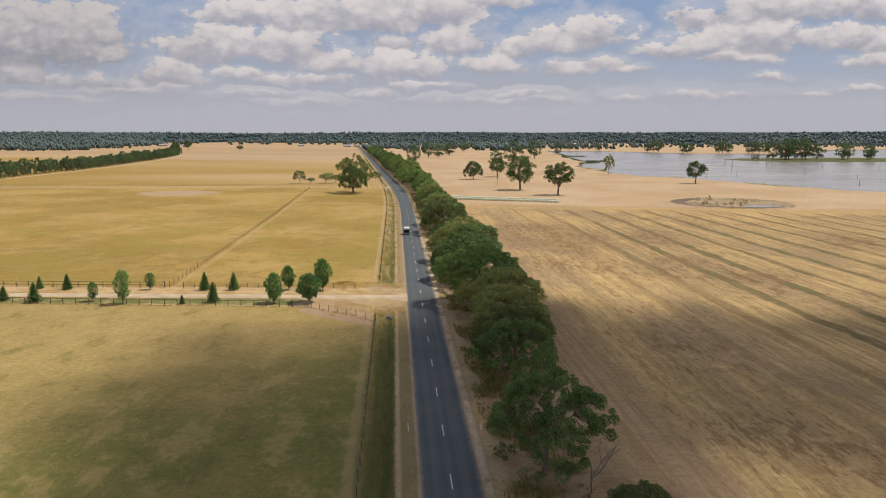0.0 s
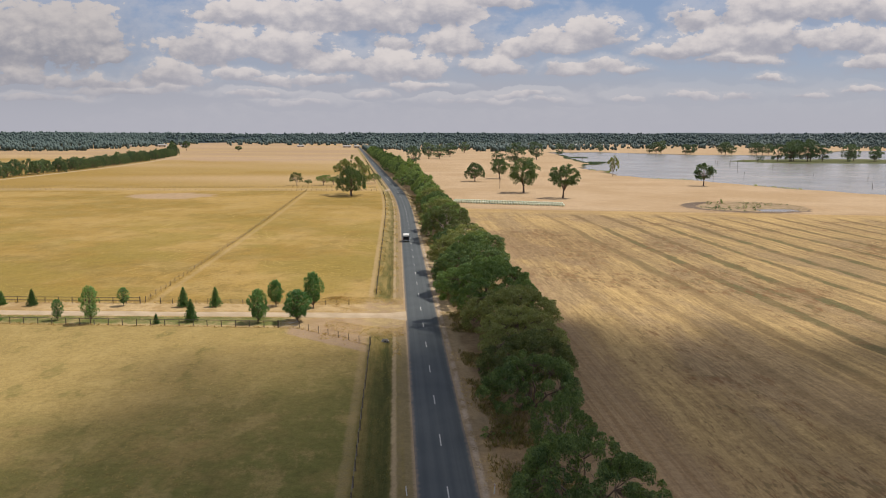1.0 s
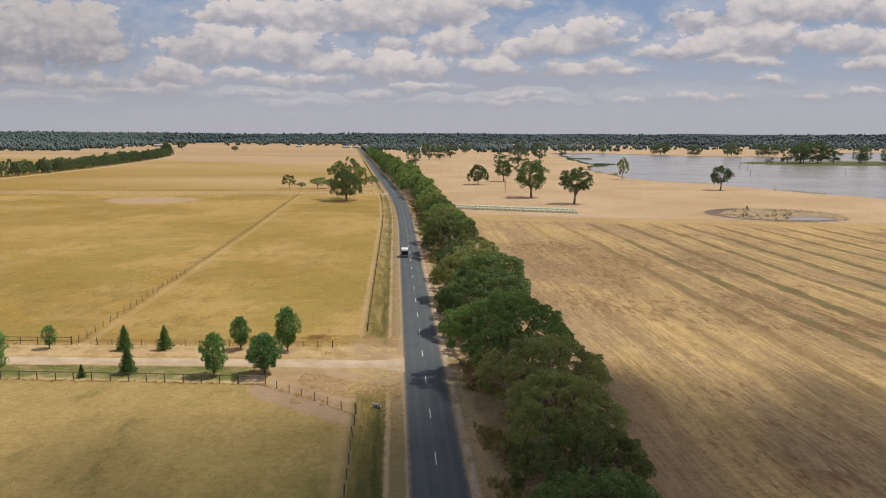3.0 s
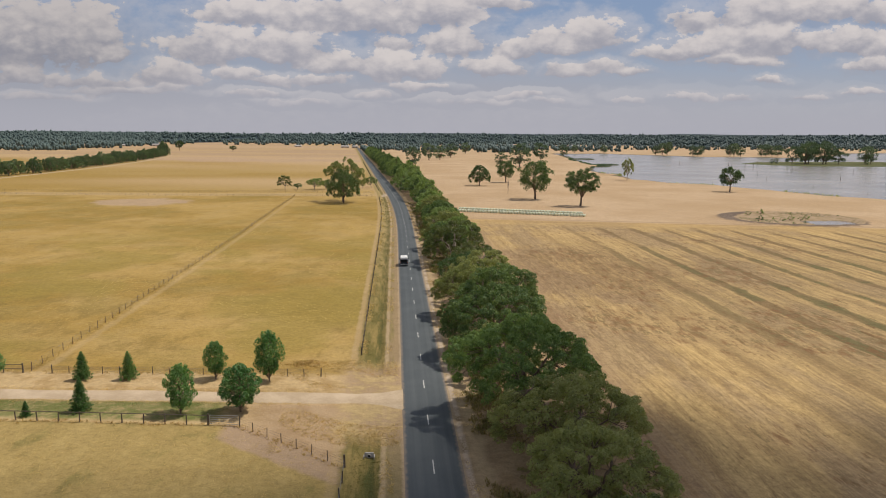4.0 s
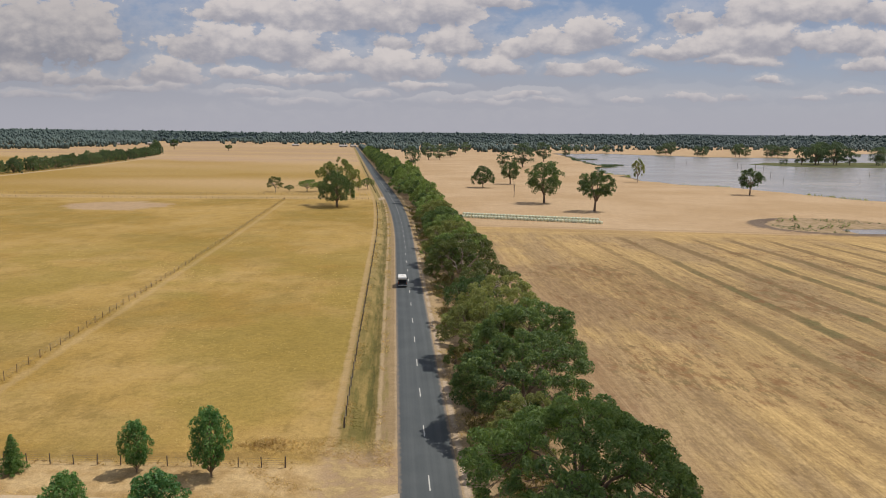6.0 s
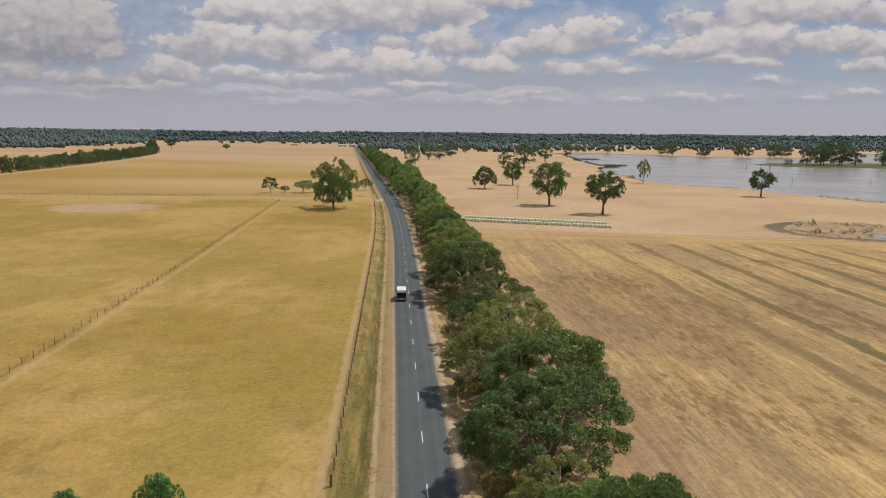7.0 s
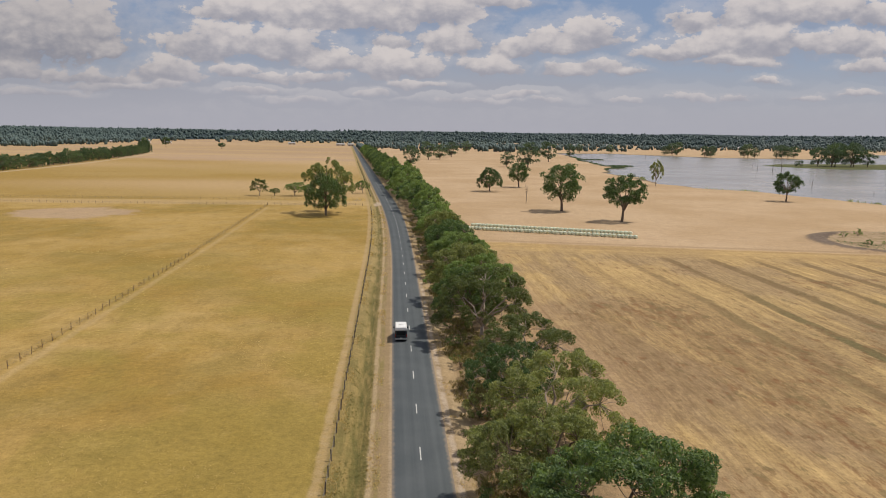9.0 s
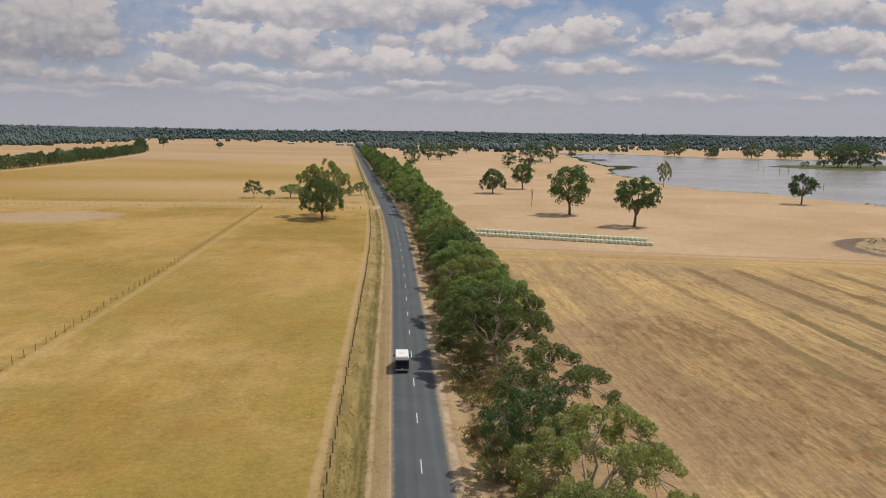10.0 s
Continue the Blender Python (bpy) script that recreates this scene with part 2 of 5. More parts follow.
def plain(name, a, c, scale=3.0, rough=0.7, metal=0.0, relief=0.0):
    """Two tones mixed by noise at two scales."""
    m, g, b = material(name, rough)
    at = g.coords()
    f = g.add(g.mul(g.noise(at, scale, 5), 0.7), g.mul(g.noise(at, scale * 9, 3), 0.3))
    g.link(g.mix(g.step(f, 0.3, 0.7), a, c), b.inputs["Base Color"])
    b.inputs["Metallic"].default_value = metal
    if relief:
        bump(g, b, f, 0.6, relief)
    return m


def ground_material():
    m, g, b = material("grassland", 0.95)
    b.inputs["Specular IOR Level"].default_value = 0.1
    at = g.coords()
    x, y, z = g.xyz(at)
    flat = g.join(x, y)
    n50 = g.noise(flat, 0.018, 3)
    n12 = g.noise(g.vec("ADD", flat, (310, 90, 0)), 0.075, 4)
    n3 = g.noise(g.vec("ADD", flat, (20, 500, 0)), 0.33, 4)
    n1 = g.noise(flat, 1.3, 4, 0.65)
    n0 = g.noise(flat, 5.0, 3, 0.7)
    # offset from the road
    s = g.math("DIVIDE", g.sub(y, 300.0), 190.0, clamp=True)
    rx = g.mul(-0.061, g.add(g.mul(95.0, s, s), g.math("MAXIMUM", g.sub(y, 490.0), 0.0)))
    edge = g.add(g.mul(g.sub(n3, 0.5), 1.6), g.mul(g.sub(n1, 0.5), 0.8))
    off = g.sub(x, rx)
    offn = g.add(off, edge)
    grain = g.add(g.mul(g.sub(n1, 0.5), 1.05), g.mul(g.sub(n0, 0.5), 0.95), g.mul(g.sub(n3, 0.5), 0.5))

    # golden paddock west
    gold = g.mix(g.step(n50, 0.36, 0.62), (0.55, 0.365, 0.118), (0.43, 0.277, 0.07))
    gold = g.mix(g.mul(g.step(n12, 0.42, 0.66), 0.6), gold, (0.60, 0.415, 0.165))
    gold = g.mix(g.mul(g.step(g.add(n50, g.mul(g.sub(n12, 0.5), 0.7)), 0.47, 0.66), 0.55), gold, (0.33, 0.235, 0.055))
    mott = g.noise(g.vec("ADD", g.vec("MULTIPLY", flat, (1.0, 0.6, 1)), (77, 13, 0)), 0.16, 6, 0.72)
    gold = g.mix(g.mul(g.step(mott, 0.48, 0.64), g.step(y, 190.0, 300.0, 0.62, 0.34)), gold, (0.325, 0.222, 0.066))
    gold = g.mix(g.mul(g.step(mott, 0.46, 0.32), 0.4), gold, (0.61, 0.42, 0.165))
    olive = g.noise(g.vec("ADD", flat, (400, 260, 0)), 0.030, 5, 0.6)
    gold = g.mix(g.mul(g.step(olive, 0.46, 0.58), g.step(y, 350.0, 250.0), 0.62), gold, (0.385, 0.285, 0.070))
    flecks = g.noise(g.vec("MULTIPLY", flat, (1.0, 0.5, 1)), 0.8, 5, 0.75)
    gold = g.mix(g.mul(g.step(flecks, 0.60, 0.70), g.step(mott, 0.42, 0.6), 0.5), gold, (0.24, 0.155, 0.045))
    # near paddock, greener; part of its southern darkening is cloud shade put into the colour
    lush_shade = g.step(g.add(y, g.mul(g.sub(n12, 0.5), 60.0), g.mul(g.add(x, 40.0), -0.55)), 72.0, 118.0, 1.0, 0.08)
    near = g.mix(g.mul(lush_shade, g.step(g.add(n12, g.mul(g.sub(n50, 0.5), 0.9), g.mul(g.sub(n3, 0.5), 0.5)), 0.16, 0.56)), (0.485, 0.345, 0.130), (0.245, 0.232, 0.066))
    tuft = g.noise(g.vec("ADD", g.vec("MULTIPLY", flat, (1.0, 0.55, 1)), (15, 230, 0)), 0.20, 6, 0.68)
    near = g.mix(g.mul(g.step(tuft, 0.50, 0.62), 0.60), near, (0.54, 0.395, 0.155))
    near = g.mix(g.mul(g.step(tuft, 0.47, 0.34), 0.5), near, (0.20, 0.185, 0.055))
    near = g.mix(g.mul(g.step(n3, 0.52, 0.75), 0.4), near, (0.47, 0.34, 0.135))
    # pale grazed paddock
    pale = g.mix(g.step(n50, 0.35, 0.65), (0.67, 0.48, 0.295), (0.58, 0.40, 0.225))
    pale = g.mix(g.mul(g.step(n12, 0.5, 0.72), 0.4), pale, (0.55, 0.375, 0.215))
    # cut stubble with windrows that run with the road
    wavy = g.add(x, g.mul(g.sub(n50, 0.5), 4.0), g.mul(g.sub(g.noise(flat, 0.05, 2), 0.5), 1.6))
    rows_b = g.noise(g.join(g.mul(wavy, 0.17), g.mul(y, 0.009)), 1.0, 3, 0.6)
    rows_f = g.noise(g.join(g.mul(wavy, 0.62), g.mul(y, 0.028)), 1.0, 5, 0.72)
    beat = g.math("SINE", g.mul(g.add(wavy, 2.0), 6.2832 / 11.5))
    rows_s = g.noise(g.join(g.mul(wavy, 1.9), g.mul(y, 0.22)), 1.0, 6, 0.78)
    scuff = g.noise(g.join(g.mul(x, 0.8), g.mul(y, 0.2)), 1.0, 6, 0.78)
    patch = g.noise(g.vec("ADD", flat, (140, 35, 0)), 0.026, 4, 0.6)
    top_edge = g.sub(345.0, g.mul(0.2, g.sub(x, 26.0)))
    turn_land = g.step(g.add(g.sub(top_edge, y), g.mul(g.sub(n12, 0.5), 14.0)), 8.0, 24.0, 1.0, 0.0)
    # a soft-edged browner oval in the stubble
    brown_patch = g.vec("LENGTH", g.vec("MULTIPLY", g.vec("SUBTRACT", flat, (45.0, 234.0, 0)), (1 / 22.0, 1 / 40.0, 0)))
    brown_patch = g.step(g.add(brown_patch, g.mul(g.sub(n12, 0.5), 1.3), g.mul(g.sub(patch, 0.5), 1.2)), 0.55, 1.15, 1.0, 0.0)
    rows_t = g.noise(g.join(g.mul(wavy, 5.0), g.mul(y, 1.5)), 1.0, 4, 0.75)
    streaks = g.add(g.mul(rows_f, 0.5), g.mul(rows_s, 0.4), g.mul(rows_t, 0.35), -0.125)
    stub = g.mix(g.step(streaks, 0.40, 0.60), (0.43, 0.285, 0.132), (0.78, 0.545, 0.250))
    stub = g.mix(g.mul(g.step(patch, 0.42, 0.62), 0.5), stub, (0.54, 0.365, 0.190))
    broad = g.noise(g.join(g.mul(wavy, 0.045), g.mul(y, 0.014)), 1.0, 5, 0.62)
    stub = g.mix(g.mul(g.step(broad, 0.47, 0.58), 0.55), stub, g.mix(g.step(rows_s, 0.4, 0.6), (0.27, 0.190, 0.122), (0.44, 0.315, 0.205)))
    stub = g.mix(g.mul(g.step(g.add(wavy, g.mul(g.sub(n12, 0.5), 16.0)), 40.0, 60.0), g.step(y, 310.0, 240.0), g.step(rows_f, 0.66, 0.42, 0.10, 0.46)), stub, (0.35, 0.250, 0.135))
    stub = g.mix(g.mul(brown_patch, g.step(rows_s, 0.35, 0.6, 0.68, 0.35)), stub, (0.30, 0.190, 0.108))
    beat2 = g.math("SINE", g.mul(g.add(wavy, 0.6), 6.2832 / 5.75))
    dark_row = g.step(g.add(g.mul(g.math("POWER", g.add(g.mul(beat, 0.5), 0.5), 4.0), 0.52), -0.15, g.mul(beat2, 0.10), rows_b, g.mul(g.sub(n12, 0.5), 0.4), g.mul(g.sub(patch, 0.5), 0.4), g.mul(g.sub(rows_s, 0.5), 0.45), g.mul(g.sub(rows_f, 0.5), 1.1), g.mul(g.sub(scuff, 0.5), 1.0)), 0.60, 0.78)
    stub = g.mix(g.mul(dark_row, g.sub(1.0, turn_land), g.step(x, 38.0, 74.0, 0.25, 0.85)), stub, g.mix(g.mul(g.step(n12, 0.4, 0.6), g.step(x, 45.0, 75.0), g.step(y, 300.0, 230.0)), (0.27, 0.180, 0.092), (0.155, 0.145, 0.066)))
    clods = g.step(g.add(scuff, g.mul(g.sub(patch, 0.5), 0.7), g.mul(brown_patch, 0.07)), 0.55, 0.64)
    stub = g.mix(g.mul(clods, g.step(turn_land, 0.2, 0.8, 0.68, 0.2)), stub, g.mix(g.step(n3, 0.4, 0.6), (0.29, 0.145, 0.07), (0.21, 0.155, 0.075)))
    cross = g.noise(g.join(g.mul(x, 0.012), g.mul(g.sub(top_edge, y), 0.55)), 1.0, 4, 0.7)
    stub = g.mix(g.mul(turn_land, 0.6), stub, g.mix(g.step(cross, 0.42, 0.6), (0.50, 0.325, 0.150), (0.72, 0.50, 0.225)))
    head = g.step(g.add(offn, g.mul(g.sub(n12, 0.5), 6.0)), 23.0, 30.0, 1.0, 0.0)
    ruts = g.noise(g.join(g.mul(off, 1.5), g.mul(y, 0.02)), 1.0, 4, 0.7)
    stub = g.mix(g.mul(head, g.step(y, 270.0, 330.0, 0.75, 0.2)), stub, g.mix(g.step(ruts, 0.40, 0.62), (0.50, 0.345, 0.215), (0.37, 0.235, 0.135)))

    stub = g.scale(stub, (1.0, 1.0, 0.95, 1.0))

    # driveway verge
    verge_w = g.mix(g.step(g.add(n3, g.mul(g.sub(n12, 0.5), 0.8)), 0.4, 0.65), (0.70, 0.50, 0.255), (0.50, 0.335, 0.15))
    bare = g.mix(g.step(g.add(g.mul(n1, 0.5), g.mul(n3, 0.5)), 0.40, 0.60), (0.58, 0.405, 0.245), (0.385, 0.255, 0.145))
    verge_w = g.mix(g.mul(g.step(g.sub(y, g.sub(145.3, g.mul(0.078, g.add(x, 7.0)))), -1.5, -3.0), g.step(x, -25.0, -17.0), 0.8), verge_w, bare)
    lawn = g.mul(g.step(g.sub(y, g.sub(137.3, g.mul(0.086, g.add(x, 7.0)))), -0.6, 0.8), g.step(g.sub(y, g.sub(143.3, g.mul(0.078, g.add(x, 7.0)))), -0.4, 0.6, 1.0, 0.0),
                 g.step(g.add(x, edge), -22.5, -25.5), g.step(n12, 0.2, 0.42))
    verge_w = g.mix(g.mul(lawn, g.step(g.add(n3, g.mul(g.sub(n1, 0.5), 0.7)), 0.30, 0.58, 0.25, 0.88)), verge_w, (0.150, 0.19, 0.050))

    # choose the western fields
    yb_s = g.math("MINIMUM", g.sub(137.4, g.mul(0.105, g.add(x, 21.3))), 999.0)
    yb_s2 = g.sub(137.4, g.mul(0.82, g.add(x, 21.3)))
    yb = g.math("MINIMUM", g.math("MAXIMUM", yb_s, 0.0), g.math("MAXIMUM", yb_s2, 0.0))
    inner_track = g.mul(g.step(g.sub(yb_s2, g.add(y, edge)), 4.2, 5.4, 1.0, 0.0), g.step(x, -23.5, -22.0))
    near = g.mix(g.mul(inner_track, 0.75), near, g.mix(g.step(n1, 0.35, 0.65), (0.55, 0.385, 0.275), (0.43, 0.295, 0.20)))
    in_drive = g.mul(g.step(g.sub(g.add(y, edge), yb), -0.4, 0.6), 1.0)
    yn = g.sub(153.3, g.mul(0.078, g.add(x, 8.0)))
    west = g.mix(in_drive, near, verge_w)
    past_n = g.step(g.sub(g.add(y, g.mul(edge, 1.6)), yn), -0.2, 2.0)
    west = g.mix(past_n, west, gold)
    rank = g.step(g.math("ABSOLUTE", g.sub(g.add(y, g.mul(edge, 1.2)), g.add(yn, 2.6))), 0.3, 1.3, 1.0, 0.0)
    west = g.mix(g.mul(rank, g.step(n3, 0.3, 0.6), 0.6), west, (0.30, 0.19, 0.07))
    # beaten strips beside the fences
    strip = g.mul(g.step(g.math("ABSOLUTE", g.add(off, g.mul(edge, 0.45), 9.6)), 0.35, 0.85, 1.0, 0.0), g.step(g.add(n3, g.mul(g.sub(n1, 0.5), 0.6)), 0.15, 0.45))
    west = g.mix(g.mul(strip, g.step(y, 120, 150, 0.45, 0.8)), west, g.mix(g.step(n1, 0.35, 0.65), (0.64, 0.465, 0.25), (0.50, 0.345, 0.16)))
    diag = g.mul(g.step(g.math("ABSOLUTE", g.add(x, 52.0, g.mul(0.00005, g.mul(g.sub(y, 158.0), g.sub(y, 158.0))), edge)), 0.2, 1.1, 1.0, 0.0), past_n, g.step(y, 440, 455, 1.0, 0.0))
    west = g.mix(g.mul(diag, 0.32), west, (0.66, 0.48, 0.26))
    lane = g.mul(g.step(g.math("ABSOLUTE", g.sub(y, g.add(467.0, edge))), 9.0, 14.0, 1.0, 0.0), 1.0)
    west = g.mix(g.mul(lane, 0.6), west, (0.62, 0.44, 0.22))
    pan = g.vec("LENGTH", g.vec("MULTIPLY", g.vec("SUBTRACT", flat, (-126.0, 417.0, 0)), (1 / 24.0, 1 / 24.0, 0)))
    pan = g.step(g.add(pan, g.mul(g.sub(n12, 0.5), 1.1), g.mul(g.sub(n3, 0.5), 0.3)), 0.75, 1.0, 1.0, 0.0)
    west = g.mix(g.mul(pan, 0.55), west, (0.60, 0.44, 0.335))
    beyond = g.step(g.add(y, g.mul(n50, 60.0)), 500.0, 540.0)
    bend_y = g.math("MAXIMUM", g.sub(y, 620.0), 0.0)
    hedge_track = g.mul(g.step(g.math("ABSOLUTE", g.add(x, 291.0, g.mul(0.00017, bend_y, bend_y), edge)), 1.5, 4.0, 1.0, 0.0), g.step(y, 540.0, 570.0), g.step(y, 1270.0, 1230.0))
    west_far = g.mix(g.step(g.noise(flat, 0.006, 3), 0.42, 0.58), (0.49, 0.330, 0.115), (0.45, 0.295, 0.085))
    west_far = g.mix(g.step(g.noise(g.vec("MULTIPLY", flat, (0.4, 1, 1)), 0.0016, 2), 0.45, 0.55), west_far, (0.62, 0.43, 0.22))
    west_far = g.mix(g.mul(g.step(g.add(y, g.mul(n50, 260.0), g.mul(x, 0.25)), 1020.0, 1120.0), 0.75), west_far, g.mix(g.step(g.noise(g.vec("MULTIPLY", flat, (0.25, 1, 1)), 0.011, 3), 0.42, 0.58), (0.54, 0.375, 0.255), (0.62, 0.435, 0.235)))
    west = g.mix(beyond, west, west_far)
    west = g.mix(g.mul(hedge_track, 0.8), west, (0.66, 0.50, 0.32))

    # the eastern side
    ye = g.sub(345.0, g.mul(0.2, g.sub(x, 26.0)))
    past_e = g.step(g.add(g.sub(y, ye), g.mul(edge, 1.5)), -2.0, 1.5)
    east = g.mix(past_e, stub, pale)
    track = g.mul(g.step(g.math("ABSOLUTE", g.add(g.sub(y, g.add(ye, 3.0)), edge)), 0.6, 2.4, 1.0, 0.0), 0.5)
    east = g.mix(track, east, (0.40, 0.27, 0.15))
    # roadside
    litter = g.mix(g.step(n3, 0.35, 0.65), (0.47, 0.335, 0.19), (0.33, 0.225, 0.125))
    litter = g.mix(g.mul(g.step(g.add(off, g.mul(edge, 0.8)), 6.4, 5.2), 0.7), litter, (0.60, 0.45, 0.26))
    litter = g.mix(g.mul(g.step(n12, 0.45, 0.7), 0.55), litter, (0.48, 0.325, 0.165))
    along_f = g.noise(g.join(g.mul(off, 1.1), g.mul(y, 0.10)), 1.0, 5, 0.7)
    grassy = g.mix(g.step(g.add(along_f, g.mul(g.sub(n12, 0.5), 0.5)), 0.38, 0.62), (0.36, 0.265, 0.095), (0.215, 0.18, 0.058))
    grassy = g.mix(g.step(g.add(y, g.mul(n12, 60.0)), 190.0, 350.0, 0.0, 0.7), grassy, g.mix(along_f, (0.56, 0.41, 0.20), (0.40, 0.30, 0.12)))
    edge_s = g.add(off, g.mul(edge, 0.35))
    drain = g.mul(g.step(g.math("ABSOLUTE", g.add(edge_s, 6.2)), 0.2, 1.0, 1.0, 0.0), g.step(g.add(along_f, g.mul(g.sub(n3, 0.5), 0.4)), 0.32, 0.60))
    wet = g.mul(g.step(y, 120.0, 165.0, 0.9, 0.6), g.step(g.math("ABSOLUTE", g.sub(y, 146.0)), 14.0, 18.0))
    grassy = g.mix(g.mul(g.step(y, 128.0, 110.0), g.step(g.math("ABSOLUTE", g.add(edge_s, 6.6)), 0.8, 2.2, 1.0, 0.0), 0.7), grassy, (0.10, 0.115, 0.035))
    grassy = g.mix(g.mul(drain, wet), grassy, (0.10, 0.105, 0.032))
    shoulder = g.mix(n1, (0.47, 0.335, 0.185), (0.35, 0.25, 0.135))
    shoulder = g.mix(g.step(g.math("ABSOLUTE", g.add(off, g.mul(edge, 0.25))), 3.0, 3.3, 0.6, 0.0), shoulder, (0.55, 0.42, 0.275))
    shoulder = g.mix(g.mul(g.step(y, 140.0, 120.0), g.step(off, -2.9, -3.3), 0.55), shoulder, (0.28, 0.235, 0.105))
    stones = g.mul(g.step(g.math("ABSOLUTE", g.sub(g.add(off, g.mul(edge, 0.3)), 3.45)), 0.15, 0.5, 1.0, 0.0), g.step(g.add(n3, g.mul(g.sub(n0, 0.5), 0.5)), 0.35, 0.5), g.step(y, 330.0, 280.0))
    shoulder = g.mix(g.mul(stones, 0.85), shoulder, (0.64, 0.51, 0.38))
    lip = g.step(g.math("ABSOLUTE", g.add(edge_s, 4.95)), 0.1, 0.45, 1.0, 0.0)
    side = g.mix(g.mul(g.step(g.add(along_f, g.mul(g.sub(n1, 0.5), 0.5)), 0.42, 0.62), g.step(off, -3.7, -4.1)), shoulder, (0.33, 0.255, 0.105))
    grassy = g.mix(g.step(edge_s, -5.3, -4.9), grassy, side)
    grassy = g.mix(g.mul(lip, 0.8), grassy, (0.62, 0.46, 0.265))
    colour = g.mix(g.step(offn, -9.6, -8.6), west, grassy)
    east_side = g.mix(g.step(g.add(offn, g.mul(edge, 1.5)), 16.0, 19.0), g.mix(g.step(offn, 3.4, 4.6), shoulder, litter), east)
    colour = g.mix(g.step(off, -0.5, 0.5), colour, east_side)
    apron = g.mul(g.step(g.add(off, edge), -12.0, -9.3), g.step(off, -2.0, -1.0, 1.0, 0.0), g.step(g.math("ABSOLUTE", g.sub(y, g.add(146.0, edge))), 10.0, 15.0, 1.0, 0.0))
    colour = g.mix(g.mul(apron, 0.85), colour, g.mix(g.step(g.add(n3, g.mul(g.sub(n1, 0.5), 0.6), g.mul(g.sub(n12, 0.5), 0.5)), 0.38, 0.60), bare, (0.60, 0.435, 0.215)))
    pad = g.mul(g.step(g.add(off, edge), -7.5, -6.0), g.step(off, -2.0, -1.0, 1.0, 0.0), g.step(g.math("ABSOLUTE", g.sub(y, 464.0)), 5.0, 9.0, 1.0, 0.0))
    colour = g.mix(g.mul(pad, 0.8), colour, (0.68, 0.54, 0.41))
    # dam: bare grey bank and sparse grass inside
    outer = g.vec("LENGTH", g.vec("MULTIPLY", g.vec("SUBTRACT", flat, (158.0, 344.0, 0)), (1 / 30.0, 1 / 27.5, 0)))
    inner = g.vec("LENGTH", g.vec("MULTIPLY", g.vec("SUBTRACT", flat, (162.0, 345.5, 0)), (1 / 25.0, 1 / 24.8, 0)))
    rough_in = g.add(inner, g.mul(g.sub(n3, 0.5), 0.12))
    bank = g.mul(g.step(g.add(outer, g.mul(g.sub(n3, 0.5), 0.1)), 0.92, 1.0, 1.0, 0.0), g.step(rough_in, 0.93, 1.0), g.math("MAXIMUM", g.step(x, 168, 150), g.step(y, 338, 326)))
    colour = g.mix(bank, colour, g.mix(g.step(n3, 0.35, 0.65), (0.27, 0.205, 0.155), (0.19, 0.14, 0.105)))
    floor = g.step(rough_in, 0.93, 1.0, 1.0, 0.0)
    colour = g.mix(floor, colour, g.mix(g.step(n3, 0.40, 0.62), (0.55, 0.40, 0.255), (0.37, 0.275, 0.145)))
    colour = g.mix(g.mul(floor, g.step(z, -0.2, -0.36)), colour, (0.30, 0.24, 0.19))
    # lake margin: damp mud and reeds under the shore line
    shore = g.mul(g.step(g.add(z, g.mul(g.sub(n12, 0.5), 0.3)), -0.06, -0.20), g.step(x, 185, 190))
    colour = g.mix(shore, colour, g.mix(g.step(y, 660, 720), (0.30, 0.22, 0.14), (0.13, 0.12, 0.075)))
    isle = g.mul(g.step(x, 470, 480), g.step(x, 905, 915, 1.0, 0.0), g.step(y, 945, 955), g.step(y, 1145, 1160, 1.0, 0.0))
    colour = g.mix(g.mul(isle, 0.9), colour, (0.10, 0.125, 0.042))
    # wooded rise; its bluish tone paints distance haze into the ground colour
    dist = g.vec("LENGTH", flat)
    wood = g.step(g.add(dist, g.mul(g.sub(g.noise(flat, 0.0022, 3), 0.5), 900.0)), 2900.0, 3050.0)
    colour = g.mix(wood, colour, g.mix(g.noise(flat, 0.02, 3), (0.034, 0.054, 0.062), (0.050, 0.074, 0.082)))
    colour = g.scale(colour, g.mul(0.68, g.add(1.0, g.mul(grain, 0.78))))
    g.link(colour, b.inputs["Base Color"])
    bump(g, b, g.add(n1, g.mul(n0, 0.5), n3), 0.5, 0.25)
    return m


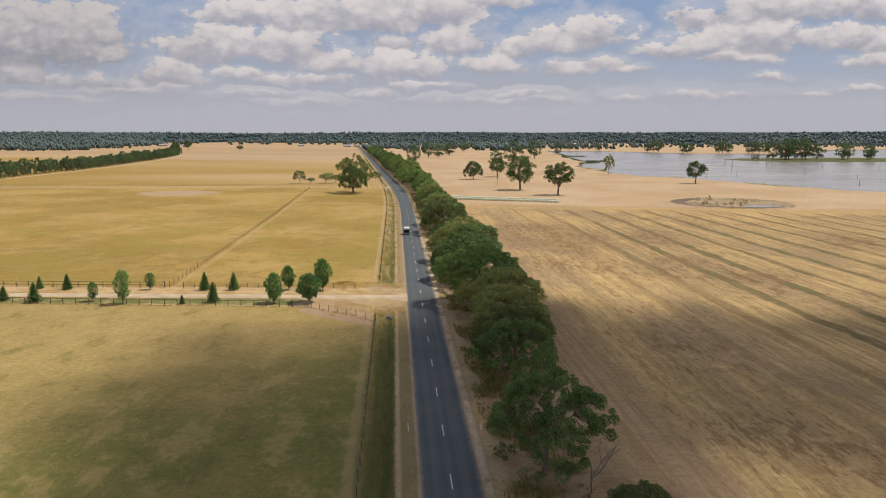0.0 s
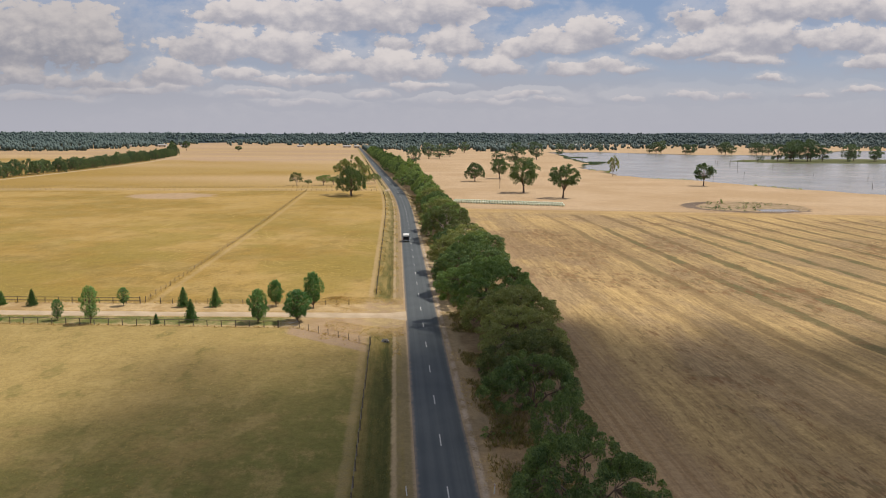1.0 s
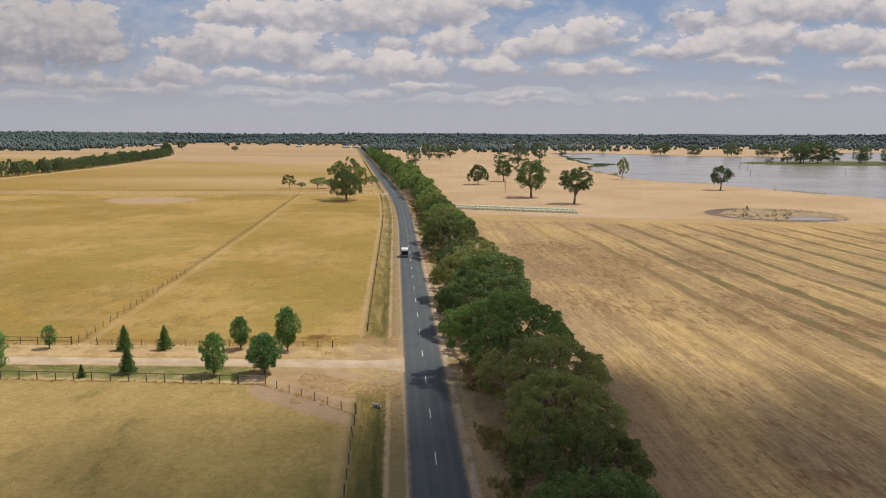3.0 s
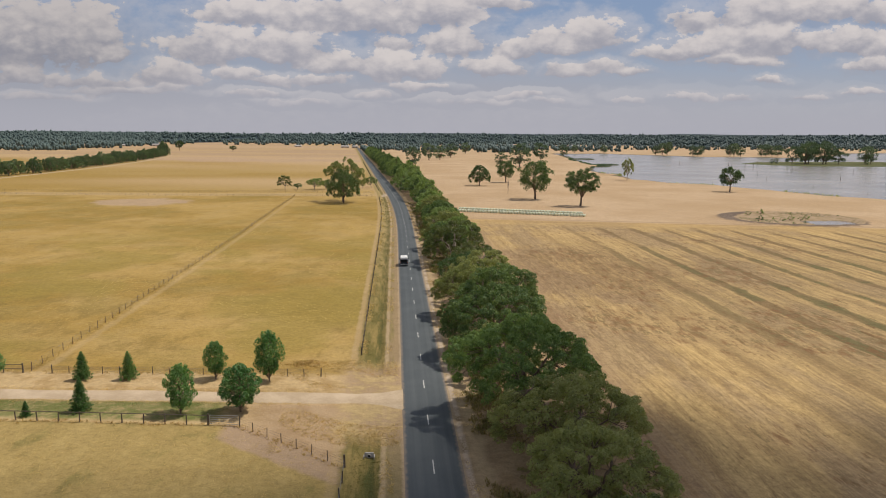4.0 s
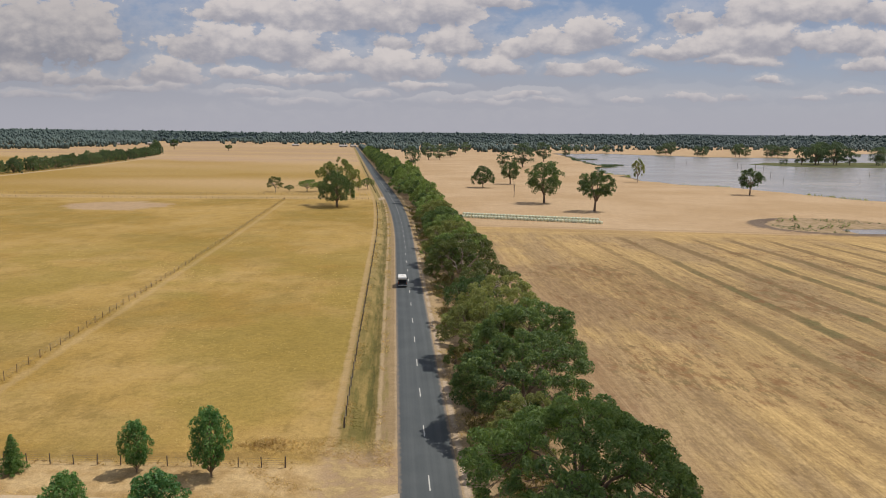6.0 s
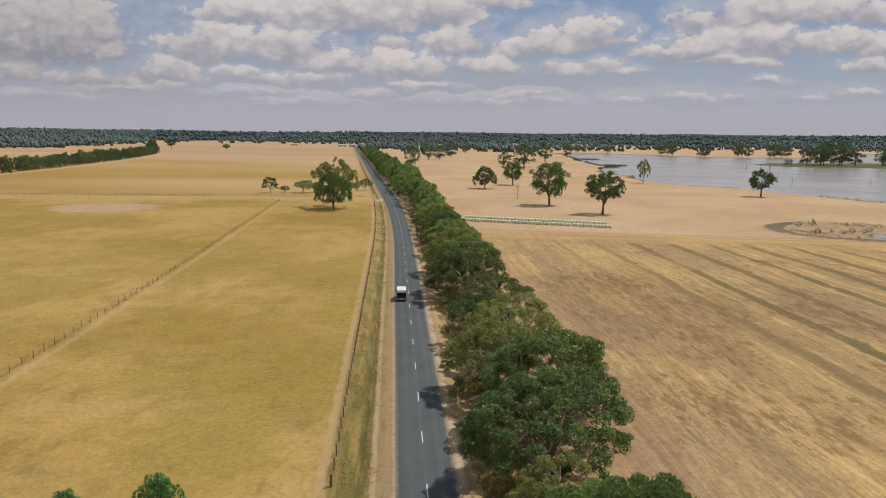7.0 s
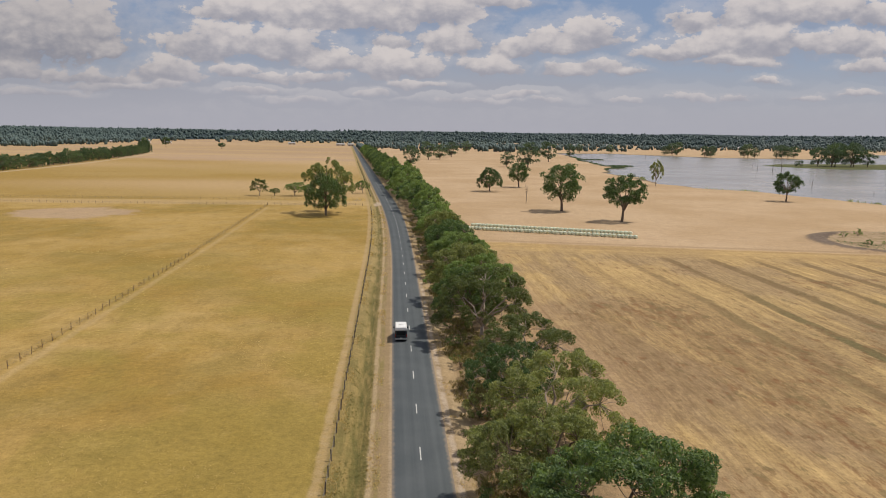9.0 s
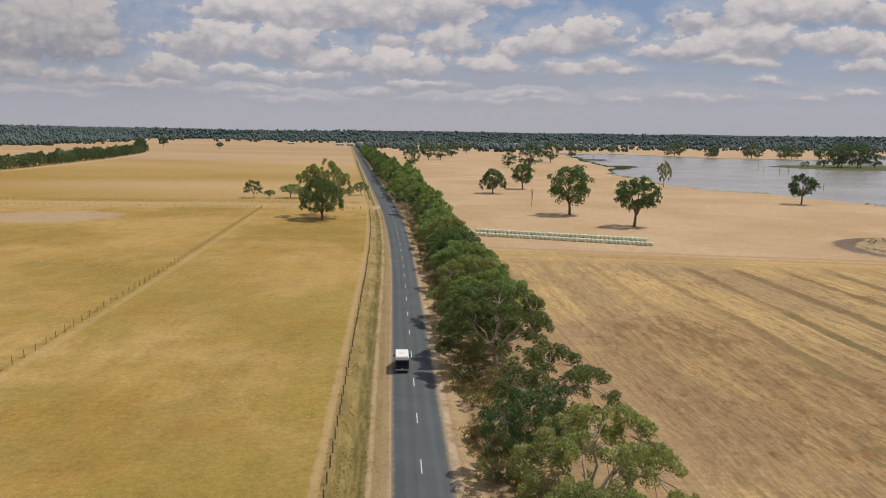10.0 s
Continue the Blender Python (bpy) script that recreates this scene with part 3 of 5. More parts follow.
def asphalt_material():
    m, g, b = material("asphalt", 0.8)
    at = g.coords()
    x, y, z = g.xyz(at)
    s = g.math("DIVIDE", g.sub(y, 300.0), 190.0, clamp=True)
    off = g.sub(x, g.mul(-0.061, g.add(g.mul(95.0, s, s), g.math("MAXIMUM", g.sub(y, 490.0), 0.0))))
    off = g.math("DIVIDE", off, g.step(y, 290.0, 480.0, 1.04, 1.34))
    streak = g.noise(g.join(g.mul(off, 2.2), g.mul(y, 0.02)), 1.0, 4)
    blot = g.noise(at, 0.22, 4)
    fine = g.noise(at, 14.0, 3, 0.7)
    wheel = g.math("COSINE", g.mul(g.math("ABSOLUTE", off), 6.2832 / 1.35))
    v = g.add(0.5, g.mul(g.sub(streak, 0.5), 0.55), g.mul(g.sub(blot, 0.5), 0.5), g.mul(wheel, 0.07), g.mul(g.sub(fine, 0.5), 0.6))
    col = g.mix(g.step(v, 0.1, 0.9), (0.057, 0.067, 0.071), (0.104, 0.114, 0.118))
    dust = g.step(g.add(g.math("ABSOLUTE", off), g.mul(g.sub(g.noise(at, 1.2, 4), 0.5), 0.7)), 2.35, 2.75)
    g.link(g.mix(g.mul(dust, 0.6), col, (0.30, 0.225, 0.155)), b.inputs["Base Color"])
    bump(g, b, fine, 0.3, 0.02)
    return m


def gravel_material():
    m, g, b = material("gravel", 0.9)
    at = g.coords()
    v = g.add(g.mul(g.noise(at, 0.35, 4), 0.6), g.mul(g.noise(at, 4.0, 4, 0.7), 0.4))
    g.link(g.mix(g.step(v, 0.32, 0.68), (0.38, 0.285, 0.18), (0.52, 0.405, 0.275)), b.inputs["Base Color"])
    bump(g, b, v, 0.5, 0.05)
    return m


def water_material(name, tint):
    m, g, b = material(name, 0.08)
    at = g.coords()
    g.link(g.mix(g.step(g.noise(at, 0.012, 4), 0.35, 0.65), tint, tuple(c * 1.35 for c in tint)), b.inputs["Base Color"])
    b.inputs["Specular IOR Level"].default_value = 0.4
    g.link(g.step(g.noise(at, 0.02, 3), 0.3, 0.7, 0.16, 0.24), b.inputs["Roughness"])
    bump(g, b, g.noise(g.vec("MULTIPLY", at, (0.7, 1.4, 1)), 0.8, 3), 0.015, 0.1)
    return m


def leaf_material(name, dark, light, spread=0.25, glow=0.40, through_tint=(1.3, 1.35, 0.7)):
    m, g, b = material(name, 0.55)
    geo = g.put("ShaderNodeNewGeometry").outputs["Random Per Island"]
    ob = g.put("ShaderNodeObjectInfo").outputs["Random"]
    clump = g.noise(g.coords(), 0.55, 2)
    f = g.add(g.mul(geo, 0.55), g.mul(g.sub(clump, 0.5), 1.1), g.mul(g.sub(ob, 0.5), spread * 2), 0.22)
    col = g.mix(g.step(f, 0.0, 1.0), dark, light)
    g.link(col, b.inputs["Base Color"])
    b.inputs["Specular IOR Level"].default_value = 0.35
    trans = g.put("ShaderNodeBsdfTranslucent")
    g.link(g.scale(col, through_tint), trans.inputs[0])
    both = g.put("ShaderNodeMixShader")
    both.inputs[0].default_value = glow
    g.link(b.outputs[0], both.inputs[1])
    g.link(trans.outputs[0], both.inputs[2])
    g.link(both.outputs[0], m.node_tree.nodes["Material Output"].inputs[0])
    return m


M_GROUND = ground_material()
M_ASPHALT = asphalt_material()
M_GRAVEL = gravel_material()
M_LAKE = water_material("lake_water", (0.245, 0.225, 0.205))
M_POND = water_material("dam_water", (0.22, 0.20, 0.19))
M_PAINT = plain("road_paint", (0.60, 0.59, 0.55), (0.42, 0.41, 0.38), 6, 0.6)
M_BARK = plain("gum_bark", (0.24, 0.18, 0.13), (0.13, 0.095, 0.07), 2.5, 0.9, 0, 0.05)
M_PALE_BARK = plain("pale_bark", (0.42, 0.35, 0.28), (0.24, 0.19, 0.15), 2.0, 0.85, 0, 0.04)
M_DEAD = plain("dead_wood", (0.24, 0.20, 0.17), (0.12, 0.10, 0.085), 2.0, 0.9, 0, 0.03)
M_GUM = leaf_material("gum_leaves", (0.070, 0.120, 0.048), (0.250, 0.330, 0.115), 0.42, 0.42)
M_GUM_GREY = leaf_material("grey_gum_leaves", (0.112, 0.140, 0.056), (0.345, 0.360, 0.150), 0.42, 0.48)
M_GUM_FRESH = leaf_material("fresh_gum_leaves", (0.115, 0.190, 0.066), (0.300, 0.400, 0.135), 0.05, 0.45)
M_BROAD = leaf_material("broad_leaves", (0.062, 0.160, 0.052), (0.215, 0.365, 0.120))
M_CONIFER = leaf_material("conifer_needles", (0.050, 0.125, 0.040), (0.160, 0.270, 0.080))
# bluer than the near gums: distance haze is put into the leaf colour
M_FAR_HAZE = leaf_material("hazy_far_leaves", (0.066, 0.100, 0.094), (0.094, 0.134, 0.118), 0.1, 0.05)
M_SHORE = leaf_material("shore_leaves", (0.070, 0.112, 0.074), (0.155, 0.205, 0.125))
M_HEDGE = leaf_material("windbreak_leaves", (0.058, 0.105, 0.060), (0.185, 0.250, 0.125))
M_LONE = leaf_material("paddock_gum_leaves", (0.048, 0.092, 0.040), (0.170, 0.232, 0.095))
M_OLIVE = leaf_material("olive_grass", (0.15, 0.14, 0.05), (0.30, 0.25, 0.10))
M_DRY = leaf_material("dry_grass", (0.36, 0.235, 0.10), (0.60, 0.42, 0.19))
M_STRAW = leaf_material("straw_grass", (0.44, 0.31, 0.135), (0.70, 0.51, 0.24))
M_RUST = leaf_material("brown_weeds", (0.19, 0.15, 0.070), (0.42, 0.315, 0.155))
M_POST = plain("grey_timber", (0.17, 0.135, 0.105), (0.08, 0.065, 0.052), 5, 0.9, 0, 0.02)
M_GREY_POST = plain("weathered_post", (0.27, 0.19, 0.12), (0.15, 0.105, 0.07), 5, 0.9, 0, 0.02)
M_WIRE = plain("wire", (0.24, 0.23, 0.22), (0.16, 0.15, 0.14), 9, 0.5, 0.7)
M_STEEL = plain("galvanised_steel", (0.52, 0.53, 0.54), (0.36, 0.37, 0.38), 6, 0.45, 0.8)
M_WHITE = plain("white_paint", (0.82, 0.81, 0.78), (0.70, 0.69, 0.66), 2, 0.35)
M_CONCRETE = plain("concrete", (0.48, 0.45, 0.41), (0.33, 0.31, 0.28), 3, 0.9, 0, 0.02)
M_WRAP = plain("bale_wrap", (0.85, 0.86, 0.72), (0.60, 0.68, 0.44), 1.6, 0.32, 0, 0.05)

# ---------------------------------------------------------------- mesh helpers


def mesh_object(name, verts, faces, mat, parent=None, label="", soft=False):
    me = bpy.data.meshes.new(name)
    me.from_pydata([tuple(v) for v in verts], [], faces)
    me.materials.append(mat)
    if soft:
        me.polygons.foreach_set("use_smooth", [True] * len(me.polygons))
    ob = new(name, me)
    if parent is not None:
        ob.parent = parent
    if label:
        tagged(ob, label)
    return ob


def part(name, bm, mat, parent=None, label="", soft=False):
    me = bpy.data.meshes.new(name)
    bm.to_mesh(me)
    bm.free()
    me.materials.append(mat)
    if soft:
        me.polygons.foreach_set("use_smooth", [True] * len(me.polygons))
    ob = new(name, me)
    if parent is not None:
        ob.parent = parent
    if label:
        tagged(ob, label)
    return ob


def again(name, ob, parent, m):
    """Another piece on the same mesh."""
    o = new(name, ob.data)
    o.parent = parent
    o.matrix_basis = m
    return o


def box(size, at=(0, 0, 0), bevel=0.0):
    bm = bmesh.new()
    bmesh.ops.create_cube(bm, size=1)
    for v in bm.verts:
        v.co = Vector([v.co[i] * size[i] + at[i] for i in range(3)])
    if bevel:
        bmesh.ops.bevel(bm, geom=bm.edges[:], offset=bevel, segments=2, affect="EDGES", profile=0.6)
    return bm


def rod(r1, r2, length, sides=8, m=Matrix()):
    """A tapered rod from the origin up z, then posed by m."""
    bm = bmesh.new()
    bmesh.ops.create_cone(bm, cap_ends=True, segments=sides, radius1=r1, radius2=r2, depth=length, matrix=m @ Matrix.Translation((0, 0, length / 2)))
    return bm


def tubes(paths, sides=6):
    """Vertices and faces of tapered tubes; each path is a list of (point, radius)."""
    vs, fs = [], []
    for path in paths:
        base = len(vs)
        for i, (p, r) in enumerate(path):
            a = np.asarray(path[max(i - 1, 0)][0], float)
            c = np.asarray(path[min(i + 1, len(path) - 1)][0], float)
            d = c - a
            d /= max(np.linalg.norm(d), 1e-6)
            u = np.cross(d, (0.31, 0.9, 0.2))
            u /= max(np.linalg.norm(u), 1e-6)
            w = np.cross(d, u)
            for k in range(sides):
                t = 6.28318 * k / sides
                vs.append(np.asarray(p, float) + r * (math.cos(t) * u + math.sin(t) * w))
        for i in range(len(path) - 1):
            for k in range(sides):
                k2 = (k + 1) % sides
                q = base + i * sides
                fs.append((q + k, q + k2, q + sides + k2, q + sides + k))
        fs.append(tuple(base + (len(path) - 1) * sides + k for k in range(sides)))
    return vs, fs


def bend(a, c, r0, r1, sag, rng, n=4):
    """A slightly crooked limb from a to c."""
    a, c = np.asarray(a, float), np.asarray(c, float)
    out = []
    for i in range(n + 1):
        t = i / n
        p = a + (c - a) * t
        p = p + np.array((0, 0, 1.0)) * sag * math.sin(3.1416 * t)
        if 0 < i < n:
            p = p + rng.normal(0, 0.03, 3) * np.linalg.norm(c - a)
        out.append((p, r0 + (r1 - r0) * t))
    return out


def leaf_cards(centres, radii, counts, length, width, rng, droop=0.5, flat=0.7, up=0.25):
    """Leaf blades scattered over clumps. Returns vertex array and faces."""
    c = np.repeat(np.asarray(centres, float), counts, axis=0)
    r = np.repeat(np.asarray(radii, float), counts)
    n = len(c)
    d = rng.normal(size=(n, 3))
    d[:, 2] += up
    d /= np.linalg.norm(d, axis=1)[:, None]
    rho = rng.uniform(0.30, 1.0, n) ** 0.4
    p = c + d * (r * rho)[:, None] * np.array((1, 1, flat))
    a = rng.normal(size=(n, 3))
    a -= d * (0.8 * np.sum(a * d, axis=1))[:, None]
    a[:, 2] -= droop
    a /= np.linalg.norm(a, axis=1)[:, None]
    s = np.cross(a, rng.normal(size=(n, 3)) * 0.85 + d)
    s /= np.maximum(np.linalg.norm(s, axis=1), 1e-6)[:, None]
    k = rng.uniform(0.7, 1.35, n)[:, None]
    la, ws = a * length * k, s * width * 0.5 * k
    v = np.stack([p - la * 0.5 - ws, p - la * 0.5 + ws, p + la * 0.5], axis=1).reshape(-1, 3)
    f = np.arange(n * 3).reshape(-1, 3)
    return v, f


def quad_mesh(name, v, f, mat):
    me = bpy.data.meshes.new(name)
    me.vertices.add(len(v))
    me.vertices.foreach_set("co", np.asarray(v, np.float32).ravel())
    me.loops.add(f.size)
    me.loops.foreach_set("vertex_index", f.ravel().astype(np.int32))
    me.polygons.add(len(f))
    me.polygons.foreach_set("loop_start", np.arange(0, f.size, f.shape[1], dtype=np.int32))
    me.update(calc_edges=True)
    me.materials.append(mat)
    return me


# ---------------------------------------------------------------- cumulus overhead


def cloud_material():
    """Thin vapour: each shell scatters part of the light and lets the rest pass."""
    m, g, b = material("cloud_vapour", 1.0)
    b.inputs["Base Color"].default_value = (0.9, 0.9, 0.9, 1)
    b.inputs["Specular IOR Level"].default_value = 0.0
    clear = g.put("ShaderNodeBsdfTransparent")
    veil = g.put("ShaderNodeMixShader")
    g.link(g.step(g.noise(g.coords(), 0.02, 4), 0.3, 0.7, 0.30, 0.62), veil.inputs[0])
    g.link(clear.outputs[0], veil.inputs[1])
    g.link(b.outputs[0], veil.inputs[2])
    g.link(veil.outputs[0], m.node_tree.nodes["Material Output"].inputs[0])
    return m


M_CLOUD = cloud_material()


def cumulus(seed, x, y, lobes, label):
    """A flat-based cumulus of overlapping puffs at cloud height; lobes: across, along, half widths, thickness."""
    r = np.random.RandomState(seed)
    bm = bmesh.new()
    for lx, ly, wx, wy, thick in lobes:
        for _ in range(max(5, int(wx * wy * thick / 130))):
            a, k = r.uniform(0, 6.283), r.uniform(0, 1) ** 0.55
            size = r.uniform(9, 17) * (1.25 - 0.6 * k)
            up = 26 * (1 - k) * r.rand()
            m = Matrix.Translation((lx + math.cos(a) * k * wx, ly + math.sin(a) * k * wy, up)) @ Matrix.Rotation(a, 4, "Z") @ Matrix.Diagonal((size * 1.25, size, size * 0.7, 1))
            bmesh.ops.create_icosphere(bm, subdivisions=1, radius=1.0, matrix=m)
    ob = part("cloud", bm, M_CLOUD, None, "", True)
    ob.location = (x, y, CLOUD_BASE)
    return tagged(ob, label, "cloud", kind="structure")


CLOUD_BASE = 1400.0
cumulus(301, 756.0, 257.0, [(-16, 92, 34, 34, 1.0), (-16, 46, 34, 32, 0.7), (14, 84, 26, 52, 1.45), (8, 118, 14, 20, 1.15), (16, 56, 22, 30, 1.2), (0, 76, 15, 46, 1.75), (48, 102, 43, 46, 1.2), (-8, 20, 60, 40, 0.8),
                            (77, 84, 56, 60, 0.8)],
        "flat-based white cumulus cloud high over the road")

# ---------------------------------------------------------------- ground, road, water


def spaced(parts):
    out = []
    for a, c, step in parts:
        out += list(np.arange(a, c, step))
    return np.array(out + [parts[-1][1]])


def make_ground():
    xs = spaced([(-4900, -1500, 100), (-1500, -400, 40), (-400, -60, 10), (-60, -14, 2), (-14, 10, 0.6), (10, 120, 3), (120, 300, 2.2), (300, 1000, 10), (1000, 2000, 40), (2000, 4900, 100)])
    ys = spaced([(-400, 30, 15), (30, 300, 2.5), (300, 440, 1.8), (440, 1200, 6), (1200, 2400, 25), (2400, 4900, 60)])
    gx, gy = np.meshgrid(xs, ys)
    # the mesh bends with the road, so that the drains keep their shape
    gx = gx + road_x(gy) * np.exp(-(gx / 60.0) ** 2)
    gz = ground_z(gx, gy)
    v = np.stack([gx, gy, gz], axis=2).reshape(-1, 3)
    ny, nx = gx.shape
    i = np.arange(ny * nx).reshape(ny, nx)
    f = np.stack([i[:-1, :-1], i[:-1, 1:], i[1:, 1:], i[1:, :-1]], axis=2).reshape(-1, 4)
    me = quad_mesh("ground", v, f, M_GROUND)
    me.polygons.foreach_set("use_smooth", [True] * len(me.polygons))
    return tagged(new("ground", me), "dry summer grassland with golden paddocks, cut stubble and a wooded rise", "ground", kind="structure")


make_ground()


def make_road():
    """Crowned sealed strip with its own thickness."""
    ys = spaced([(-300, 240, 12), (240, 460, 5), (460, 2300, 30)])
    prof = [(-3.0, -0.10), (-2.62, 0.055), (-1.3, 0.085), (0, 0.105), (1.3, 0.085), (2.62, 0.055), (3.0, -0.10)]
    rng = np.random.RandomState(4)
    v, f = [], []
    for j, y in enumerate(ys):
        for i, (ox, oz) in enumerate(prof):
            jit = rng.uniform(-0.07, 0.07) if i in (1, 5) else 0
            v.append((road_x(y) + ox * (1.04 + 0.30 * smooth(y, 290, 480)) + jit, y, oz))
    n = len(prof)
    for j in range(len(ys) - 1):
        for i in range(n - 1):
            f.append((j * n + i, j * n + i + 1, (j + 1) * n + i + 1, (j + 1) * n + i))
    road = mesh_object("road", v, f, M_ASPHALT, soft=True)
    tagged(road, "two-lane grey asphalt country road with dashed centre line", "road", kind="structure")
    dash = None
    for k in range(-6, 110):
        y = 66 + 12 * k
        slope = -0.061 * min(max((y - 300) / 190, 0), 1)
        m = Matrix.Translation((float(road_x(y)), y, 0.108)) @ Matrix.Rotation(-slope, 4, "Z")
        if dash is None:
            dash = part("lane_marking", box((0.115, 3.0, 0.008)), M_PAINT, road, "white painted dash")
            dash.matrix_basis = m
        else:
            again("lane_marking", dash, road, m)


make_road()


def make_driveway():
    """Gravel track from the road, flaring where it meets the seal."""
    xs = list(np.arange(-2.75, -12, -0.7)) + list(np.arange(-12, -330, -6.0))
    rng = np.random.RandomState(8)
    v, f = [], []
    for x in xs:
        flare = max(0.0, (x + 8.5) / 5.7)
        half = 1.65 + 0.15 * math.sin(x * 0.3)
        lo, hi = half + 1.9 * flare ** 2, half + 1.6 * flare ** 2
        y = float(drive_y(x))
        for o, z in ((-lo - 0.4, -0.12), (-lo, 0.045), (0, 0.06), (hi, 0.045), (hi + 0.4, -0.12)):
            v.append((x, y + o + rng.uniform(-0.12, 0.12), z + 0.06 * smooth(x, -7, -3)))
    for j in range(len(xs) - 1):
        for i in range(4):
            f.append((j * 5 + i, (j + 1) * 5 + i, (j + 1) * 5 + i + 1, j * 5 + i + 1))
    tagged(mesh_object("driveway", v, f, M_GRAVEL, soft=True), "pale crushed gravel farm driveway", "driveway", kind="structure")


make_driveway()


def sheet(name, x0, x1, y0, y1, z, mat, n=8):
    v = [(x0 + (x1 - x0) * i / n, y0 + (y1 - y0) * j / n, z) for j in range(n + 1) for i in range(n + 1)]
    f = [(j * (n + 1) + i, j * (n + 1) + i + 1, (j + 1) * (n + 1) + i + 1, (j + 1) * (n + 1) + i) for j in range(n) for i in range(n)]
    return mesh_object(name, v, f, mat)


tagged(sheet("lake", 160, 3400, 290, 3800, -0.55, M_LAKE), "shallow grey lake with drowned stumps", "lake", kind="structure")
tagged(sheet("dam_water", 156, 184, 320, 346, -0.40, M_POND), "muddy water in a farm dam", "water", kind="structure")

# ---------------------------------------------------------------- trees


def gum_tree(seed, h, w, leaves, size, mat, bark, lean=0.0, clumps=34, fork=0.30, open_crown=0.0, name="eucalyptus_tree", flat=0.66, low=0.10, puffs=0, lobes=0):
    """Trunk, crooked limbs and a crown of many leaf clumps. Returns an Empty at the base."""
    rng = np.random.RandomState(seed)
    root = new(name)
    top = np.array((lean * h * fork, rng.uniform(-0.3, 0.3), h * fork))
    r0 = 0.030 * h
    paths = [[((0, 0, -0.3), r0 * 1.35), ((0, 0, 0.25), r0 * 1.05), (top * 0.5 + rng.normal(0, 0.08, 3), r0 * 0.9), (top, r0 * 0.75)]]
    limbs = []
    nl = rng.randint(4, 7)
    for i in range(nl):
        a = 6.283 * (i + rng.uniform(-0.3, 0.3)) / nl
        out = w * 0.5 * rng.uniform(0.35, 0.62)
        tip = top + np.array((math.cos(a) * out + lean * h * 0.4, math.sin(a) * out, h * rng.uniform(0.28, 0.5)))
        limb = bend(top - np.array((0, 0, h * 0.04 * rng.rand())), tip, r0 * 0.55, r0 * 0.2, h * 0.03, rng, 5)
        limbs.append(limb)
        paths.append(limb)
    lead = bend(top, top + np.array((lean * h * 0.3, 0, h * (0.93 - fork) * 0.85)), r0 * 0.6, r0 * 0.15, 0, rng, 5)
    limbs.append(lead)
    paths.append(lead)
    cs, rs = [], []
    lo = h * (fork + low)
    heaps = []
    for i in range(lobes):
        # big rounded heads, the tallest in the middle; each carries many tufts on its upper side
        a, k = i * 2.4 + rng.uniform(-0.3, 0.3), math.sqrt((i + 0.35) / lobes)
        wide = w * rng.uniform(0.17, 0.24)
        tall = (h - lo) * rng.uniform(0.30, 0.40)
        rise = (0.66 - 0.42 * k * k + rng.uniform(-0.08, 0.06)) * (h - lo)
        heaps.append((np.array((math.cos(a) * k * w * 0.36 + lean * h * 0.5, math.sin(a) * k * w * 0.36, lo + rise)), np.array((wide, wide, tall))))
    for i, (c0, rad) in enumerate(heaps):
        for _ in range(clumps):
            d = rng.normal(size=3)
            d /= np.linalg.norm(d)
            if d[2] < -0.55 or (d[2] < -0.1 and rng.rand() < 0.5):
                continue
            c = c0 + d * rad * rng.uniform(0.80, 1.04)
            if any(j != i and np.linalg.norm((c - q) / s) < 0.80 for j, (q, s) in enumerate(heaps)):
                continue
            if open_crown and rng.rand() < open_crown:
                continue
            r = w * rng.uniform(0.026, 0.068)
            if any(np.linalg.norm(c - q) < 0.48 * (r + s) for q, s in zip(cs, rs)):
                continue
            cs.append(c)
            rs.append(r)
    while not lobes and len(cs) < clumps:
        d = rng.normal(size=3)
        d /= np.linalg.norm(d)
        if d[2] < -0.85:
            continue
        k = rng.uniform(0.62, 0.98)
        c = np.array((d[0] * w * 0.5 * k + lean * h * 0.55, d[1] * w * 0.5 * k, (lo + h) / 2 + d[2] * (h - lo) / 2 * k))
        if open_crown and rng.rand() < open_crown and d[2] < 0.1:
            continue
        r = rng.uniform(0.075, 0.165) * (w + h) / 2 * min(1.0, (44 / clumps) ** 0.5)
        if any(np.linalg.norm((c - q) * (1, 1, 1.3)) < 0.74 * (r + s) for q, s in zip(cs, rs)) and rng.rand() < 0.85:
            continue
        cs.append(c)
        rs.append(r)
    for c, r in zip(cs, rs):
        near = min((p for limb in limbs for p in limb[1:]), key=lambda p: np.linalg.norm(p[0] - c))
        paths.append(bend(near[0], c, max(near[1] * 0.5, 0.03), 0.02, 0.12 * np.linalg.norm(c - near[0]) * rng.uniform(-0.5, 1), rng, 2))
    stems = 1 + len(limbs)
    v, f = tubes(paths[:stems], 7)
    tv, tf = tubes(paths[stems:], 3)
    f += [tuple(i + len(v) for i in q) for q in tf]
    v += tv
    mesh_object("trunk", v, f, bark, root, soft=True)
    if puffs:
        # every clump is a heap of smaller tufts, fuller on its upper side
        sub, srs = [], []
        for c, r in zip(cs, rs):
            for _ in range(puffs):
                d = rng.normal(size=3) + np.array((0, 0, 0.45))
                d /= np.linalg.norm(d)
                k = rng.uniform(0.45, 0.95)
                sub.append(c + d * r * k * np.array((1, 1, 0.85)))
                srs.append(r * rng.uniform(0.32, 0.52))
        cs, rs, flat = sub, srs, 0.92
    share = np.array(rs) ** 2
    counts = np.maximum(1, (leaves * share / share.sum())).astype(int)
    v, f = leaf_cards(cs, rs, counts, size, size * 0.42, rng, 0.45, flat, 0.55)
